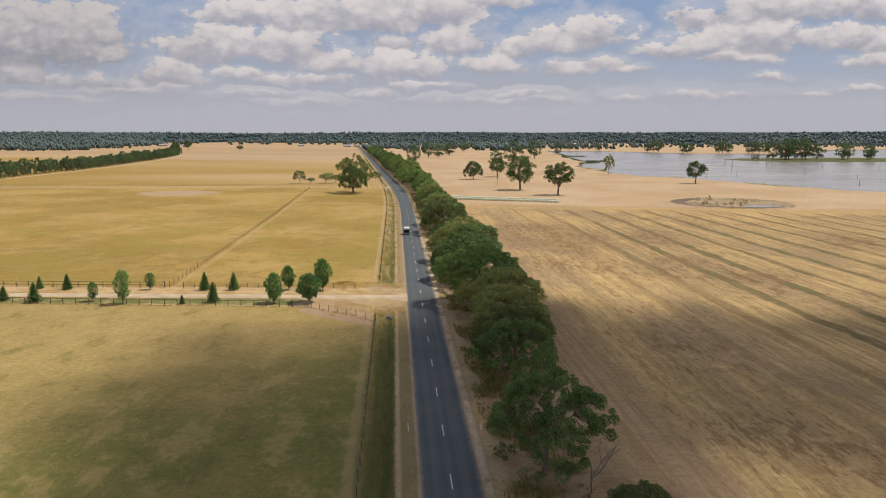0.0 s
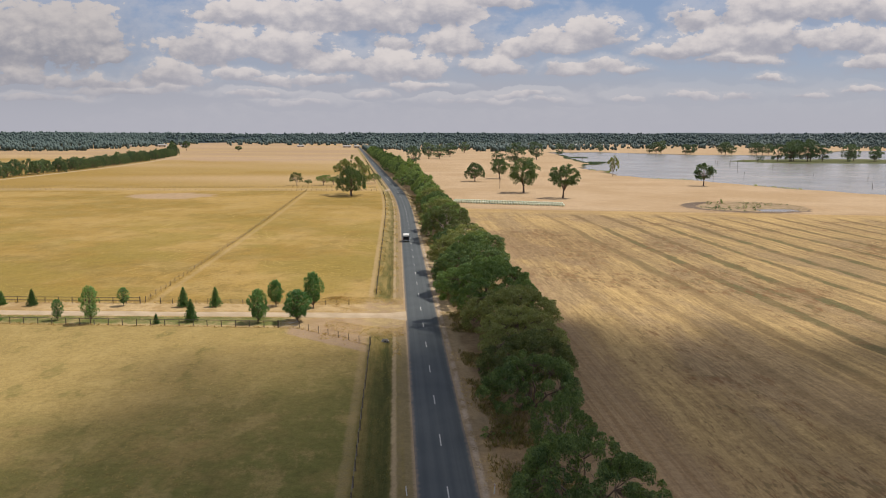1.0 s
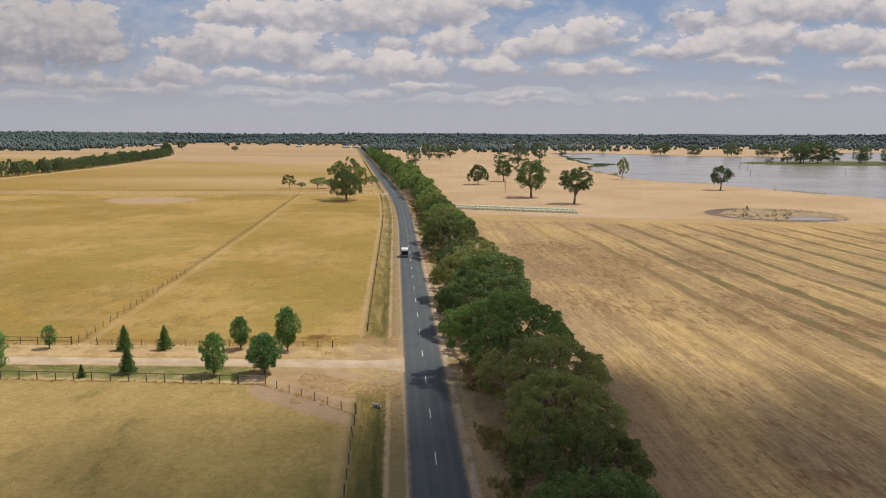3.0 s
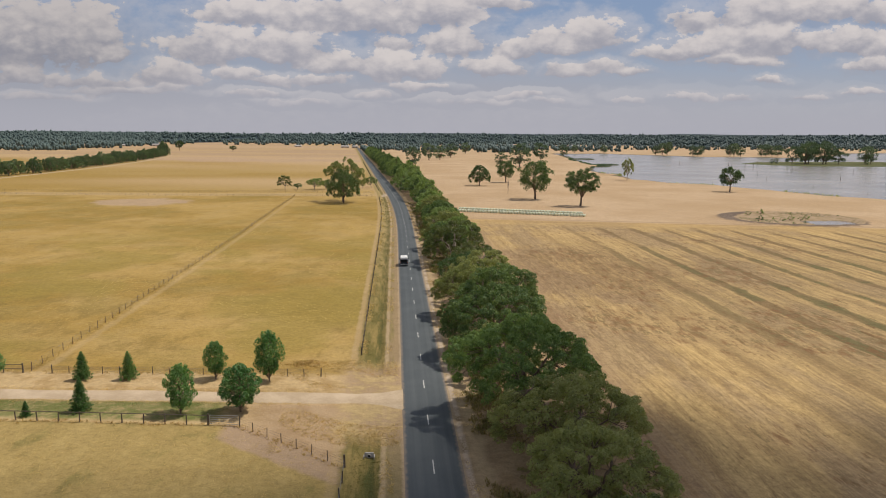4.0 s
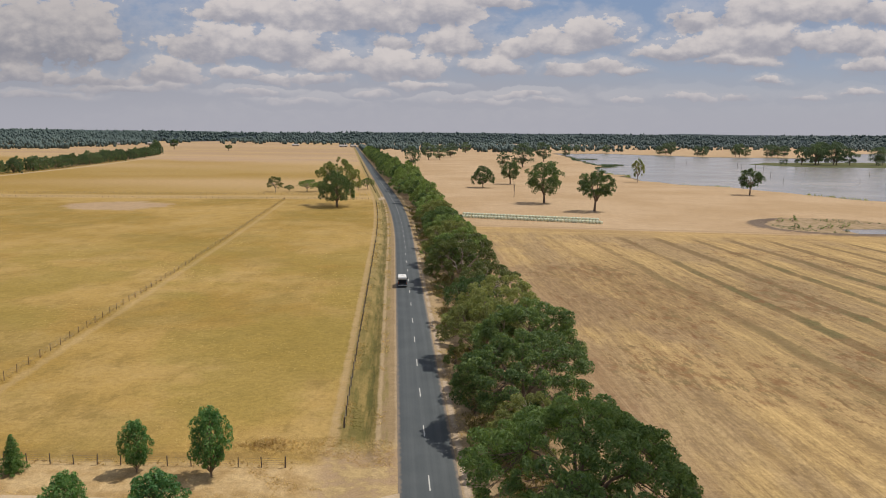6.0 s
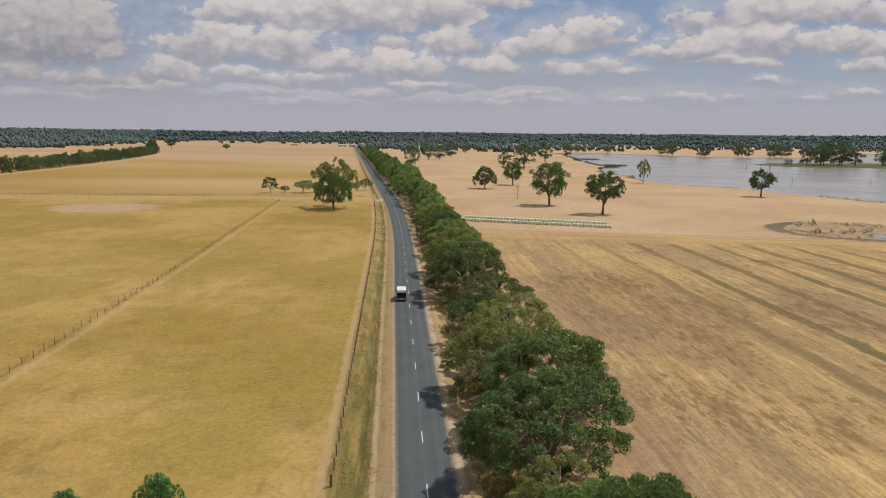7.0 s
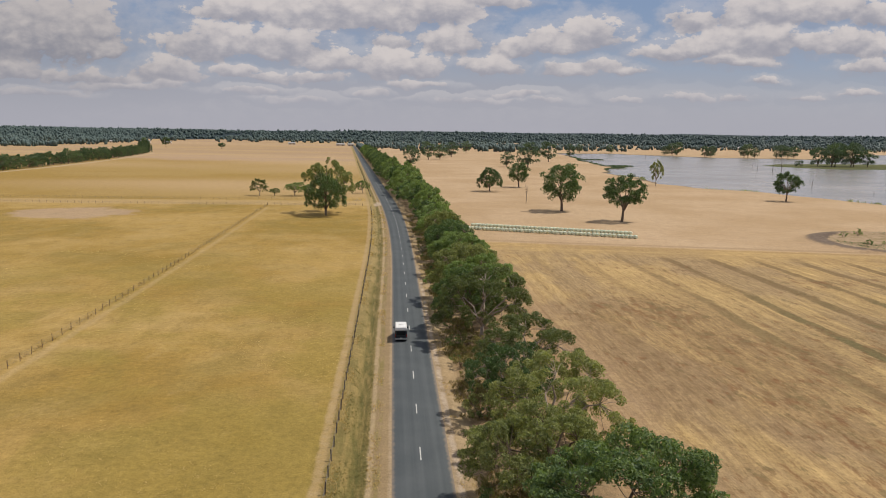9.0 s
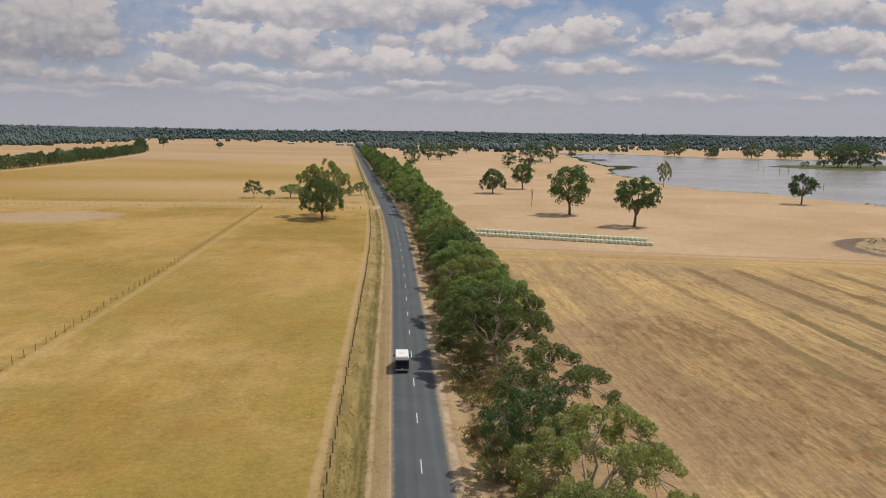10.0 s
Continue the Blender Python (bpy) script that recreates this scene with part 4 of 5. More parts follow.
    crown = new("crown", quad_mesh("crown", v, f, mat))
    crown.parent = root
    return root


def young_tree(seed, h, w, leaves, size, mat, conic, name):
    """A dense young planted tree, egg-shaped or conical."""
    rng = np.random.RandomState(seed)
    root = new(name)
    paths = [[((0, 0, -0.2), 0.10), ((0, 0, h * 0.3), 0.085), ((0.03, 0.02, h * 0.65), 0.05), ((0, 0, h * 0.95), 0.02)]]
    cs, rs = [], []
    n = 96
    for i in range(n):
        if conic:
            # whorls of level boughs, shorter towards the tip
            tier, arm = divmod(i, 7)
            t = tier / 13.0
            z = h * (0.08 + 0.88 * t)
            a = 6.283 * arm / 7 + tier * 1.1 + rng.uniform(-0.25, 0.25)
            reach = w * 0.5 * (0.10 + 0.92 * (1 - t) ** 0.85) * rng.uniform(0.72, 1.12)
            for k in (0.45, 0.9):
                cs.append(np.array((math.cos(a) * reach * k, math.sin(a) * reach * k, z + 0.10 * reach * (1 - k))))
                rs.append(w * (0.055 + 0.075 * (1 - t)) * (1.25 - 0.6 * k))
            paths.append(bend((0, 0, z + 0.05), cs[-1], 0.022, 0.01, 0, rng, 2))
        else:
            t = (i + 0.5) / n
            z = h * (0.20 + 0.76 * t)
            env = max(0.0, math.sin(3.1416 * min(1.0, 0.13 + 0.80 * t))) ** 0.8
            a = i * 2.4
            rad = w * 0.5 * env * rng.uniform(0.35, 1.0)
            cs.append(np.array((math.cos(a) * rad, math.sin(a) * rad, z)))
            rs.append(w * rng.uniform(0.06, 0.105))
            paths.append(bend((0, 0, max(0.3, z - rad * 0.9 - 0.2)), cs[-1], 0.03, 0.01, 0, rng, 2))
    v, f = tubes(paths, 5)
    mesh_object("trunk", v, f, M_BARK, root, soft=True)
    share = np.array(rs) ** 2
    counts = np.maximum(1, leaves * share / share.sum()).astype(int)
    v, f = leaf_cards(cs, rs, counts, size, size * (0.34 if conic else 0.5), rng, 0.15 if conic else -0.45, 0.55 if conic else 1.35, 0.2)
    crown = new("crown", quad_mesh("crown", v, f, mat))
    crown.parent = root
    return root


def bare_tree(seed, h, spread, name, thick=0.02, twigs=3):
    """Leafless branches only."""
    rng = np.random.RandomState(seed)
    root = new(name)
    paths = []

    def grow(a, d, length, r, depth):
        tip = a + d * length
        paths.append(bend(a, tip, r, r * 0.55, 0.0, rng, 3))
        if depth == 0:
            return
        for _ in range(rng.randint(2, 4)):
            t = rng.uniform(0.45, 1.0)
            q = a + d * length * t
            nd = d + rng.normal(0, spread, 3)
            nd[2] = abs(nd[2]) * 0.8 + 0.15
            nd /= np.linalg.norm(nd)
            grow(q, nd, length * rng.uniform(0.5, 0.72), r * 0.5, depth - 1)

    grow(np.array((0, 0, -0.3)), np.array((0.05, 0, 1.0)), h * 0.45, thick * h, twigs)
    v, f = tubes(paths, 5)
    mesh_object("branches", v, f, M_DEAD, root, soft=True)
    return root


def place(src, x, y, turn=0.0, s=1.0, sz=None, label="", category="tree", group=""):
    m = Matrix.Translation((x, y, float(ground_z(x, y)) - 0.05)) @ Matrix.Rotation(turn, 4, "Z") @ Matrix.Diagonal((s, s, sz or s, 1))
    return tagged(copy_thing(src, m), label, category, group)


STORE = []


def keep(root):
    STORE.append(root)
    return root


# prototypes; each is moved to a first place and copied to the others
hero_kinds = [keep(gum_tree(57, 10.8, 14.2, 44000, 0.285, M_GUM_FRESH, M_BARK, lean=0.03, clumps=90, lobes=14, flat=0.9, low=-0.10))]
near_kinds = [keep(gum_tree(11 + i, 10.8, 14.2, 31000, 0.285, M_GUM if i not in (3, 5) else M_GUM_GREY, M_BARK, lean=0.04 * (i % 3), clumps=(84, 64, 74)[i % 3], lobes=(9, 11, 8)[i % 3], flat=0.9, low=-0.10)) for i in range(6)]
light_kinds = [keep(gum_tree(41 + i, 10.0, 13.2, 16000, 0.29, M_GUM_GREY if i != 2 else M_GUM, M_PALE_BARK, lean=0.08, clumps=40, lobes=9, open_crown=(0.16, 0.28, 0.12)[i], flat=0.9, fork=0.24, low=-0.04)) for i in range(3)]
mid_kinds = [keep(gum_tree(61 + i, 10.4, 12.4, 3600, 0.66, M_GUM, M_BARK, clumps=34, lobes=8, flat=0.9, lean=0.04, low=-0.14)) for i in range(4)]
hedge_kinds = [keep(gum_tree(71 + i, 11.0, 12.5, 2300, 0.90, M_HEDGE, M_BARK, clumps=30, lobes=9, flat=0.9, fork=0.10, low=-0.12, name="windbreak_tree")) for i in range(3)]
lone_kinds = [keep(gum_tree(81 + i, 17.5, 15.5, 8000, 0.70, M_LONE, M_BARK, lean=(0.06, -0.06, 0.03, 0.0)[i], clumps=(40, 44, 42, 52)[i], fork=(0.26, 0.24, 0.24, 0.16)[i], open_crown=0.0, low=(0.0, -0.02, -0.02, -0.08)[i], puffs=8)) for i in range(4)]

shore_kinds = [keep(gum_tree(181 + i, 17.5, 15.5, 2000, 1.15, M_SHORE, M_BARK, clumps=34, fork=0.12, low=-0.10)) for i in range(3)]
bush_kinds = [keep(gum_tree(191 + i, 2.4, 3.0, 520, 0.24, (M_GUM_GREY, M_OLIVE, M_GUM)[i], M_BARK, clumps=12, fork=0.1, low=-0.05, name="scrub_bush")) for i in range(3)]
dense = keep(gum_tree(197, 14.5, 18.5, 17000, 0.52, M_LONE, M_BARK, clumps=70, lobes=17, flat=0.9, fork=0.17, low=-0.03, name="spreading_tree"))

rng = random.Random(5)
ROW = "gum trees along the road"
ROW_LABELS = ["dense dark green gum tree in the roadside row", "broad spreading gum tree overhanging the road verge", "dark green gum tree with lumpy crown beside the road"]
OPEN_LABEL = "sparse grey-green gum tree with open branches beside the road"

# the row east of the road, south to north: offset, y, width and height factors, and 0 dense, 1 sparse, 2 the fullest
first_row = [(10.4, 92, 0.80, 0.84, 0), (11.8, 102, 0.82, 0.80, 0), (12.2, 113.5, 0.90, 0.82, 0), (13.4, 125, 1.04, 0.88, 0), (10.8, 138.5, 1.20, 1.08, 2),
             (9.2, 152, 0.70, 0.70, 1), (11.0, 162, 1.12, 1.0, 0), (13.4, 175, 1.16, 1.04, 0), (9.8, 186, 0.92, 0.88, 0), (12.8, 197.5, 1.12, 0.96, 1),
             (9.6, 208, 0.80, 0.80, 1), (13.6, 218, 1.10, 0.84, 1), (11.0, 238, 1.24, 1.08, 1), (9.8, 246, 0.92, 0.96, 0), (12.6, 257, 1.0, 0.98, 0),
             (10.8, 267, 1.06, 1.02, 0), (13.6, 277, 1.08, 0.80, 0), (12.4, 290, 1.0, 0.92, 0), (13.2, 301, 1.05, 0.80, 0), (12.0, 313, 0.95, 0.94, 0),
             (12.8, 324, 1.0, 0.84, 0), (11.8, 336, 0.96, 0.94, 0), (12.4, 347, 1.0, 0.84, 0)]


def plant(kinds, x, y, turn, s, sz, label, group=""):
    """Move the prototype itself the first time, copy it after that."""
    src = kinds[rng.randrange(len(kinds))]
    return place(src, x, y, turn, s, sz, label, "tree", group)


for x, y, s, sz, thin in first_row:
    kinds = (near_kinds, light_kinds, hero_kinds)[thin]
    turn = rng.uniform(-0.7, 0.7) if thin == 1 else rng.uniform(0, 6.28)
    plant(kinds, float(road_x(y)) + x, y, turn, s, sz * (1.08 if thin == 1 else 1.0), OPEN_LABEL if thin == 1 else rng.choice(ROW_LABELS), ROW)
# the southern end of the row: x, y, width and height factors
for x, y, s, sz, kinds, label in [(9.0, 67.0, 0.82, 0.92, near_kinds, ROW_LABELS[1]), (13.6, 53.0, 0.55, 0.52, near_kinds, ROW_LABELS[0]), (11.0, 82.5, 0.50, 0.76, light_kinds, OPEN_LABEL)]:
    plant(kinds, x, y, 0.3, s, sz, label, ROW)
for i in range(110):
    y = rng.uniform(60, 400)
    s = rng.uniform(0.5, 1.3)
    place(bush_kinds[rng.randrange(3)], float(road_x(y)) + rng.uniform(5.2, 10.5), y, rng.uniform(0, 6.28), s, s * rng.uniform(0.6, 1.0), "low scrubby bush under roadside gum trees", "bush", "scrub under the gum trees")
y = 358.0
while y < 1400:
    x = float(road_x(y)) + 11.8 + rng.uniform(-1.4, 1.4)
    s = rng.uniform(0.9, 1.15) * (1.0 + 0.38 * float(smooth(y, 350, 520)))
    plant(mid_kinds, x + 2.2 * (s - 1.0), y, rng.uniform(0, 6.28), s, s * rng.uniform(0.78, 1.05), rng.choice(ROW_LABELS), ROW)
    y += rng.uniform(9.0, 12.5)

# trees standing alone in the eastern paddock: x, y, height, kind
EAST = "scattered gum trees in the eastern paddock"
for x, y, h, k in [(85.2, 401, 18.0, 0), (70.5, 438.5, 20.0, 1), (204.5, 498, 15.5, 2), (77.3, 586, 15.5, 1),
                   (138, 880, 28.0, 3), (120, 905, 17.0, 0), (202, 1076, 26.0, 2), (295, 1340, 22.0, 1), (87, 1239, 24.0, 3), (142, 1560, 24.0, 0), (16.4, 882, 22.0, 1), (45, 1096, 24.0, 2),
                   (62, 1120, 22.0, 3)]:
    s = h / 17.5
    place(lone_kinds[k] if y < 800 else shore_kinds[k % 3], x, y, rng.uniform(-0.4, 0.4), s, s, "lone gum tree on a bent trunk in a bare paddock", "tree", EAST)

place(dense, 53.7, 548.0, 1.0, 0.80, 0.90, "round bushy gum tree in a bare paddock", "tree", EAST)
# western big tree with its companions, and shrubs on the lane
place(dense, -28.6, 414.5, 0.4, 0.88, 1.06, "large dense dark green tree in the golden paddock", "tree")
place(light_kinds[1], -29.5, 424.0, 1.2, 1.8, 2.15, "tall open gum tree behind a dense tree", "tree")
for x, y, h, w in [(-69.9, 503, 8.5, 8.5), (-62.5, 504, 4.0, 5.5), (-52.5, 505, 7.0, 11.0), (-46.0, 507, 6.0, 7.0), (-18.8, 526, 7.0, 7.5), (-24.0, 520, 5.0, 4.0)]:
    place(light_kinds[rng.randrange(3)], x, y, rng.uniform(0, 6.28), w / 12.0, h / 9.6, "small grey-green gum on a fenced lane", "tree", "small trees on the lane")
place(lone_kinds[2], -463, 1657, 0, 1.1, 1.2, "lone gum tree in a far golden paddock", "tree")
place(lone_kinds[0], -334, 1580, 0, 0.9, 0.7, "low gum tree in a far golden paddock", "tree")

# driveway planting: x, y, height, width, shape
broad = keep(young_tree(131, 5.6, 4.0, 6500, 0.22, M_BROAD, False, "young_shade_tree"))
cone = keep(young_tree(133, 4.0, 2.7, 8500, 0.17, M_CONIFER, True, "young_conifer"))
slim = keep(young_tree(135, 6.0, 3.0, 3000, 0.22, M_BROAD, False, "young_shade_tree"))
DRIVE = "young trees along the driveway"
for x, y, h, w, k in [(-28.6, 141.3, 6.0, 4.2, broad), (-27.5, 153.6, 5.2, 3.5, broad), (-21.8, 141.6, 5.8, 5.9, broad), (-20.3, 152.4, 6.9, 4.5, broad)]:
    place(k, x, y, rng.uniform(0, 6.28), w / 4.5, h / 5.6, "leafy bright green young tree beside the driveway", "tree", DRIVE)
for x, y, h, w, k in [(-44.9, 154.0, 3.9, 3.0, cone), (-40.4, 142.6, 4.1, 3.0, cone), (-38.9, 153.9, 3.9, 2.9, cone), (-73.6, 156.0, 3.4, 2.5, cone), (-79.6, 156.9, 2.8, 2.0, cone),
                      (-74.6, 144.0, 4.0, 3.2, cone), (-81.2, 145.8, 3.0, 2.6, cone), (-92.0, 146.5, 3.6, 2.6, cone), (-98.0, 158.5, 3.3, 2.4, cone), (-45.9, 141.2, 1.9, 1.5, cone)]:
    place(k, x, y, rng.uniform(0, 6.28), w / 3.1, h / 4.0, "dark green young conical tree beside the driveway", "tree", DRIVE)
for x, y, h, w in [(-57.3, 142.2, 6.7, 3.2), (-63.8, 144.5, 3.9, 2.1), (-56.4, 155.2, 3.7, 2.3)]:
    place(slim, x, y, rng.uniform(0, 6.28), w / 3.0, h / 6.0, "slender thin-leaved young tree beside the driveway", "tree", DRIVE)

# leafless ones
bare = keep(bare_tree(7, 9.0, 0.38, "bare_tree", 0.014, 4))
place(bare, 12.0, 62.3, 0, 0.85, 0.84, "leafless grey shrub with fine branches below gum trees", "tree")
place(light_kinds[1], 177.0, 615, 1.0, 0.85, 1.75, "thin grey-leaved tree at the lake edge", "tree")
snag = keep(bare_tree(9, 16.0, 0.16, "dead_tree", 0.010, 2))
place(snag, 61.3, 473.4, 0, 0.85, 0.95, "thin dead tree trunk in a bare paddock", "tree")
stump = keep(bare_tree(21, 6.0, 0.22, "drowned_stump", 0.035, 1))
r = np.random.RandomState(31)
lake_spots = [(398, 905, 1.6), (402, 880, 2.1), (412, 880, 1.9), (420, 960, 1.7), (366, 640, 1.1), (455, 760, 1.4)]
while len(lake_spots) < 150:
    x, y = r.uniform(190, 1000), 430 + 950 * r.rand() ** 1.3
    if inside(np.array(x), np.array(y), LAKE) > 14 and inside(np.array(x), np.array(y), ISLE) < -10:
        lake_spots.append((x, y, r.uniform(0.25, 0.7) if r.rand() < 0.75 else r.uniform(0.9, 1.9)))
for x, y, s in lake_spots:
    tagged(copy_thing(stump, Matrix.Translation((x, y, -1.6)) @ Matrix.Rotation(r.uniform(0, 6), 4, "Z") @ Matrix.Diagonal((s, s, s + 0.25, 1))), "dead grey stump standing in shallow lake water", "stump", "drowned stumps in the lake")

# windbreak west: a long dense line
y = 560.0
while y < 1270:
    x = -303.0 - 0.00011 * max(y - 620, 0) ** 2 * 1.55 + rng.uniform(-4, 4)
    place(hedge_kinds[rng.randrange(3)], x, y, rng.uniform(0, 6.28), rng.uniform(0.9, 1.2), rng.uniform(0.95, 1.3) * (1.6 if y > 1215 else 1.0), "bushy green tree in a long windbreak", "tree", "windbreak trees")
    y += rng.uniform(7.5, 10.5)

# far shore, then the island
for x, y, h in [(540, 1552, 20), (553, 1548, 25), (566, 1556, 27), (577, 1450, 21), (588, 1452, 20), (652, 1450, 22), (664, 1458, 26), (676, 1456, 20), (712, 1444, 24), (724, 1448, 25), (738, 1452, 22),
                (760, 1470, 24), (640, 1560, 20), (820, 1500, 22), (470, 1690, 20), (410, 1720, 18)]:
    place(shore_kinds[rng.randrange(3)], x, y, rng.uniform(0, 6.28), h / 18, h / 17.5, "gum tree on the far lake shore", "tree", "far shore trees")

for x, y, h in [(548, 1040, 25), (560, 1028, 30), (574, 1044, 31), (588, 1032, 32), (601, 1046, 29), (612, 1034, 24), (581, 1062, 30), (654, 1040, 25), (668, 1048, 24), (694, 1040, 22), (704, 1050, 21),
                (520, 1030, 8), (508, 1020, 7), (640, 1015, 8), (760, 1050, 20), (790, 1040, 22)]:
    place(shore_kinds[rng.randrange(3)], x, y, rng.uniform(0, 6.28), h / 19, h / 17.5, "green gum tree on a lake island", "tree", "island trees")


def lumps(name, centres, radii, mat, r):
    """Small uneven rounded lumps, all in one mesh."""
    bm = bmesh.new()
    bmesh.ops.create_icosphere(bm, subdivisions=1, radius=1.0)
    unit = np.array([v.co for v in bm.verts])
    tri = np.array([[v.index for v in f.verts] for f in bm.faces])
    bm.free()
    c, rad = np.asarray(centres, float), np.asarray(radii, float)
    n, k = len(c), len(unit)
    rough = r.uniform(0.72, 1.22, (n, k, 1))
    v = (c[:, None, :] + unit[None] * rough * rad[:, None, :]).reshape(-1, 3)
    f = (tri[None] + (np.arange(n) * k)[:, None, None]).reshape(-1, 3)
    me = quad_mesh(name, v, f, mat)
    me.polygons.foreach_set("use_smooth", [True] * len(me.polygons))
    return new(name, me)


def far_woods():
    """Scattered trees, belts and forest towards the horizon, as one mass of crowns."""
    r = np.random.RandomState(15)
    xs, ys, hs = [], [], []
    y = 1405.0
    while y < 2100:
        xs.append(float(road_x(y)) + 12 + r.uniform(-2, 2))
        ys.append(y)
        hs.append(r.uniform(11, 14))
        y += r.uniform(8, 12)
    dist = 1180.0
    while dist < 4150:
        a = np.arange(-0.68, 0.80, 7.5 / dist) + 0
        a = a + r.uniform(-0.4, 0.4, len(a)) * 7.5 / dist
        d = dist + r.uniform(-0.02, 0.02, len(a)) * dist
        x, y = d * np.sin(a), d * np.cos(a)
        wide = waves(x, y, 0.0042, 21)
        fine = waves(x, y, 0.015, 22)
        # how near the bush comes, by bearing: farther off along the road, close in the far west
        start = np.interp(a, [-0.68, -0.36, -0.27, -0.2, -0.10, -0.04, 0.0, 0.25, 0.8], [1600, 1680, 2100, 2500, 2250, 2150, 1350, 1700, 1900])
        fill = np.clip((d - start) / 1100.0, -1, 1.3)
        ok = (fill > 0) & (0.6 * wide + 0.7 * fine + 1.5 * fill > 0.85 - 0.7 * (a < -0.3)) & (r.rand(len(a)) < 0.34 + 0.4 * (a < -0.3) + 0.3 * (d > 2900))
        ok &= (inside(x, y, LAKE) < -12) & ~((np.abs(a + 0.175) < 0.035) & (d < 2650))
        xs += list(x[ok])
        ys += list(y[ok])
        hs += list(r.uniform(9, 19, int(ok.sum())))
        dist *= 1.032
    xs, ys, hs = np.array(xs), np.array(ys), np.array(hs)
    zs = ground_z(xs, ys)
    cs, rs = [], []
    for k in range(4):
        off = r.uniform(-0.34, 0.34, (len(xs), 2)) * hs[:, None]
        cs.append(np.stack([xs + off[:, 0], ys + off[:, 1], zs + hs * r.uniform(0.15, 0.60, len(xs))], axis=1))
        rs.append(hs[:, None] * r.uniform(0.16, 0.30, (len(xs), 3)) * (1.0, 1.0, 1.6))
    ob = lumps("far_woods", np.vstack(cs), np.vstack(rs), M_FAR_HAZE, r)
    tagged(ob, "distant gum trees, belts and forest along the horizon, bluish haze painted into their colour", "woods", kind="stuff")


far_woods()

# ---------------------------------------------------------------- fences


def fence(name, line, gap, height, label, wires=4, rails=0, thick=0.075, seed=0, wood=None):
    """Posts along a polyline with wires or rails between; every post and wire is a part."""
    r = random.Random(seed)
    root = new(name)
    x0, y0 = line[0]
    root.location = (x0, y0, float(ground_z(x0, y0)))
    spots = []
    for (ax, ay), (bx, by) in zip(line, line[1:]):
        n = max(1, round(math.hypot(bx - ax, by - ay) / gap))
        for i in range(n):
            spots.append((ax + (bx - ax) * i / n, ay + (by - ay) * i / n))
    spots.append(line[-1])
    zs = [float(ground_z(x, y)) for x, y in spots]
    first = None
    for i, ((x, y), z) in enumerate(zip(spots, zs)):
        big = 1.55 if i in (0, len(spots) - 1) else 1.0
        m = Matrix.Translation((x - x0, y - y0, z - zs[0] - 0.1)) @ Matrix.Rotation(r.uniform(-0.05, 0.05), 4, "X") @ Matrix.Rotation(r.uniform(-0.05, 0.05), 4, "Y") @ Matrix.Diagonal((big, big, r.uniform(0.94, 1.06) * (1.1 if big > 1 else 1), 1))
        if first is None:
            first = part("post", rod(thick, thick * 0.85, height + 0.1, 7), wood or M_POST, root)
            first.matrix_basis = m
        else:
            again("post", first, root, m)
    for k in range(wires + rails):
        up = height * (0.22 + 0.74 * (k + 0.5) / (wires + rails)) if not rails else height * (0.97 if rails == 1 else 0.45 + 0.5 * k)
        rad = 0.009 if k < wires and not rails else 0.05
        path = [((x - x0, y - y0, z - zs[0] + up), rad) for (x, y), z in zip(spots, zs)]
        v, f = tubes([path], 4)
        mesh_object("rail" if rails else "wire", v, f, M_POST if rails else M_WIRE, root)
    return tagged(root, label, "fence")


def along(offset, y0, y1, step=30.0):
    out, y = [], y0
    while y < y1:
        out.append((float(road_x(y)) + offset, y))
        y += step
    return out + [(float(road_x(y1)) + offset, y1)]


fence("wire_fence", along(-8.7, 20, 126.5), 3.4, 1.2, "timber post and wire fence along the roadside paddock", seed=1)
fence("wire_fence", along(-8.7, 163.5, 440), 3.4, 1.2, "timber post and wire fence beside the road drain", seed=2)
fence("wire_fence", along(-7.2, 500, 1000, 60), 5.0, 1.2, "post and wire fence following the road", seed=3)
fence("wire_fence", [(-8.7, 126.5), (-21.0, 137.2)], 2.3, 1.1, "light wire fence angled from the road to the driveway", 3, thick=0.05, seed=4)
fence("rail_fence", [(-24.6, 137.8), (-44, 139.8), (-120, 147.7), (-230, 159.2)], 2.5, 1.15, "timber post and single rail fence along the driveway", 0, 1, seed=5)
fence("wire_fence", [(-13.7, 154.0), (-50.0, 156.8)], 2.3, 1.05, "timber post and wire fence above the driveway", thick=0.055, seed=6)
fence("rail_fence", [(-54.0, 157.2), (-120, 162.2), (-200, 168.5)], 2.6, 1.2, "timber rail fence behind the driveway trees", 0, 2, seed=7)
fence("wire_fence", [(-53.3, 158.0), (-53.6, 255), (-55.0, 330), (-57.5, 452)], 3.2, 1.2, "long post and wire fence dividing golden paddocks", thick=0.05, seed=8, wood=M_GREY_POST)
fence("wire_fence", [(-16, 453), (-120, 455.2), (-310, 462)], 3.0, 1.25, "post and wire fence on the southern side of a lane", thick=0.06, seed=9, wood=M_GREY_POST)
fence("wire_fence", [(-30, 481), (-130, 480.6), (-310, 485)], 3.0, 1.25, "post and wire fence on the northern side of a lane", thick=0.06, seed=10, wood=M_GREY_POST)


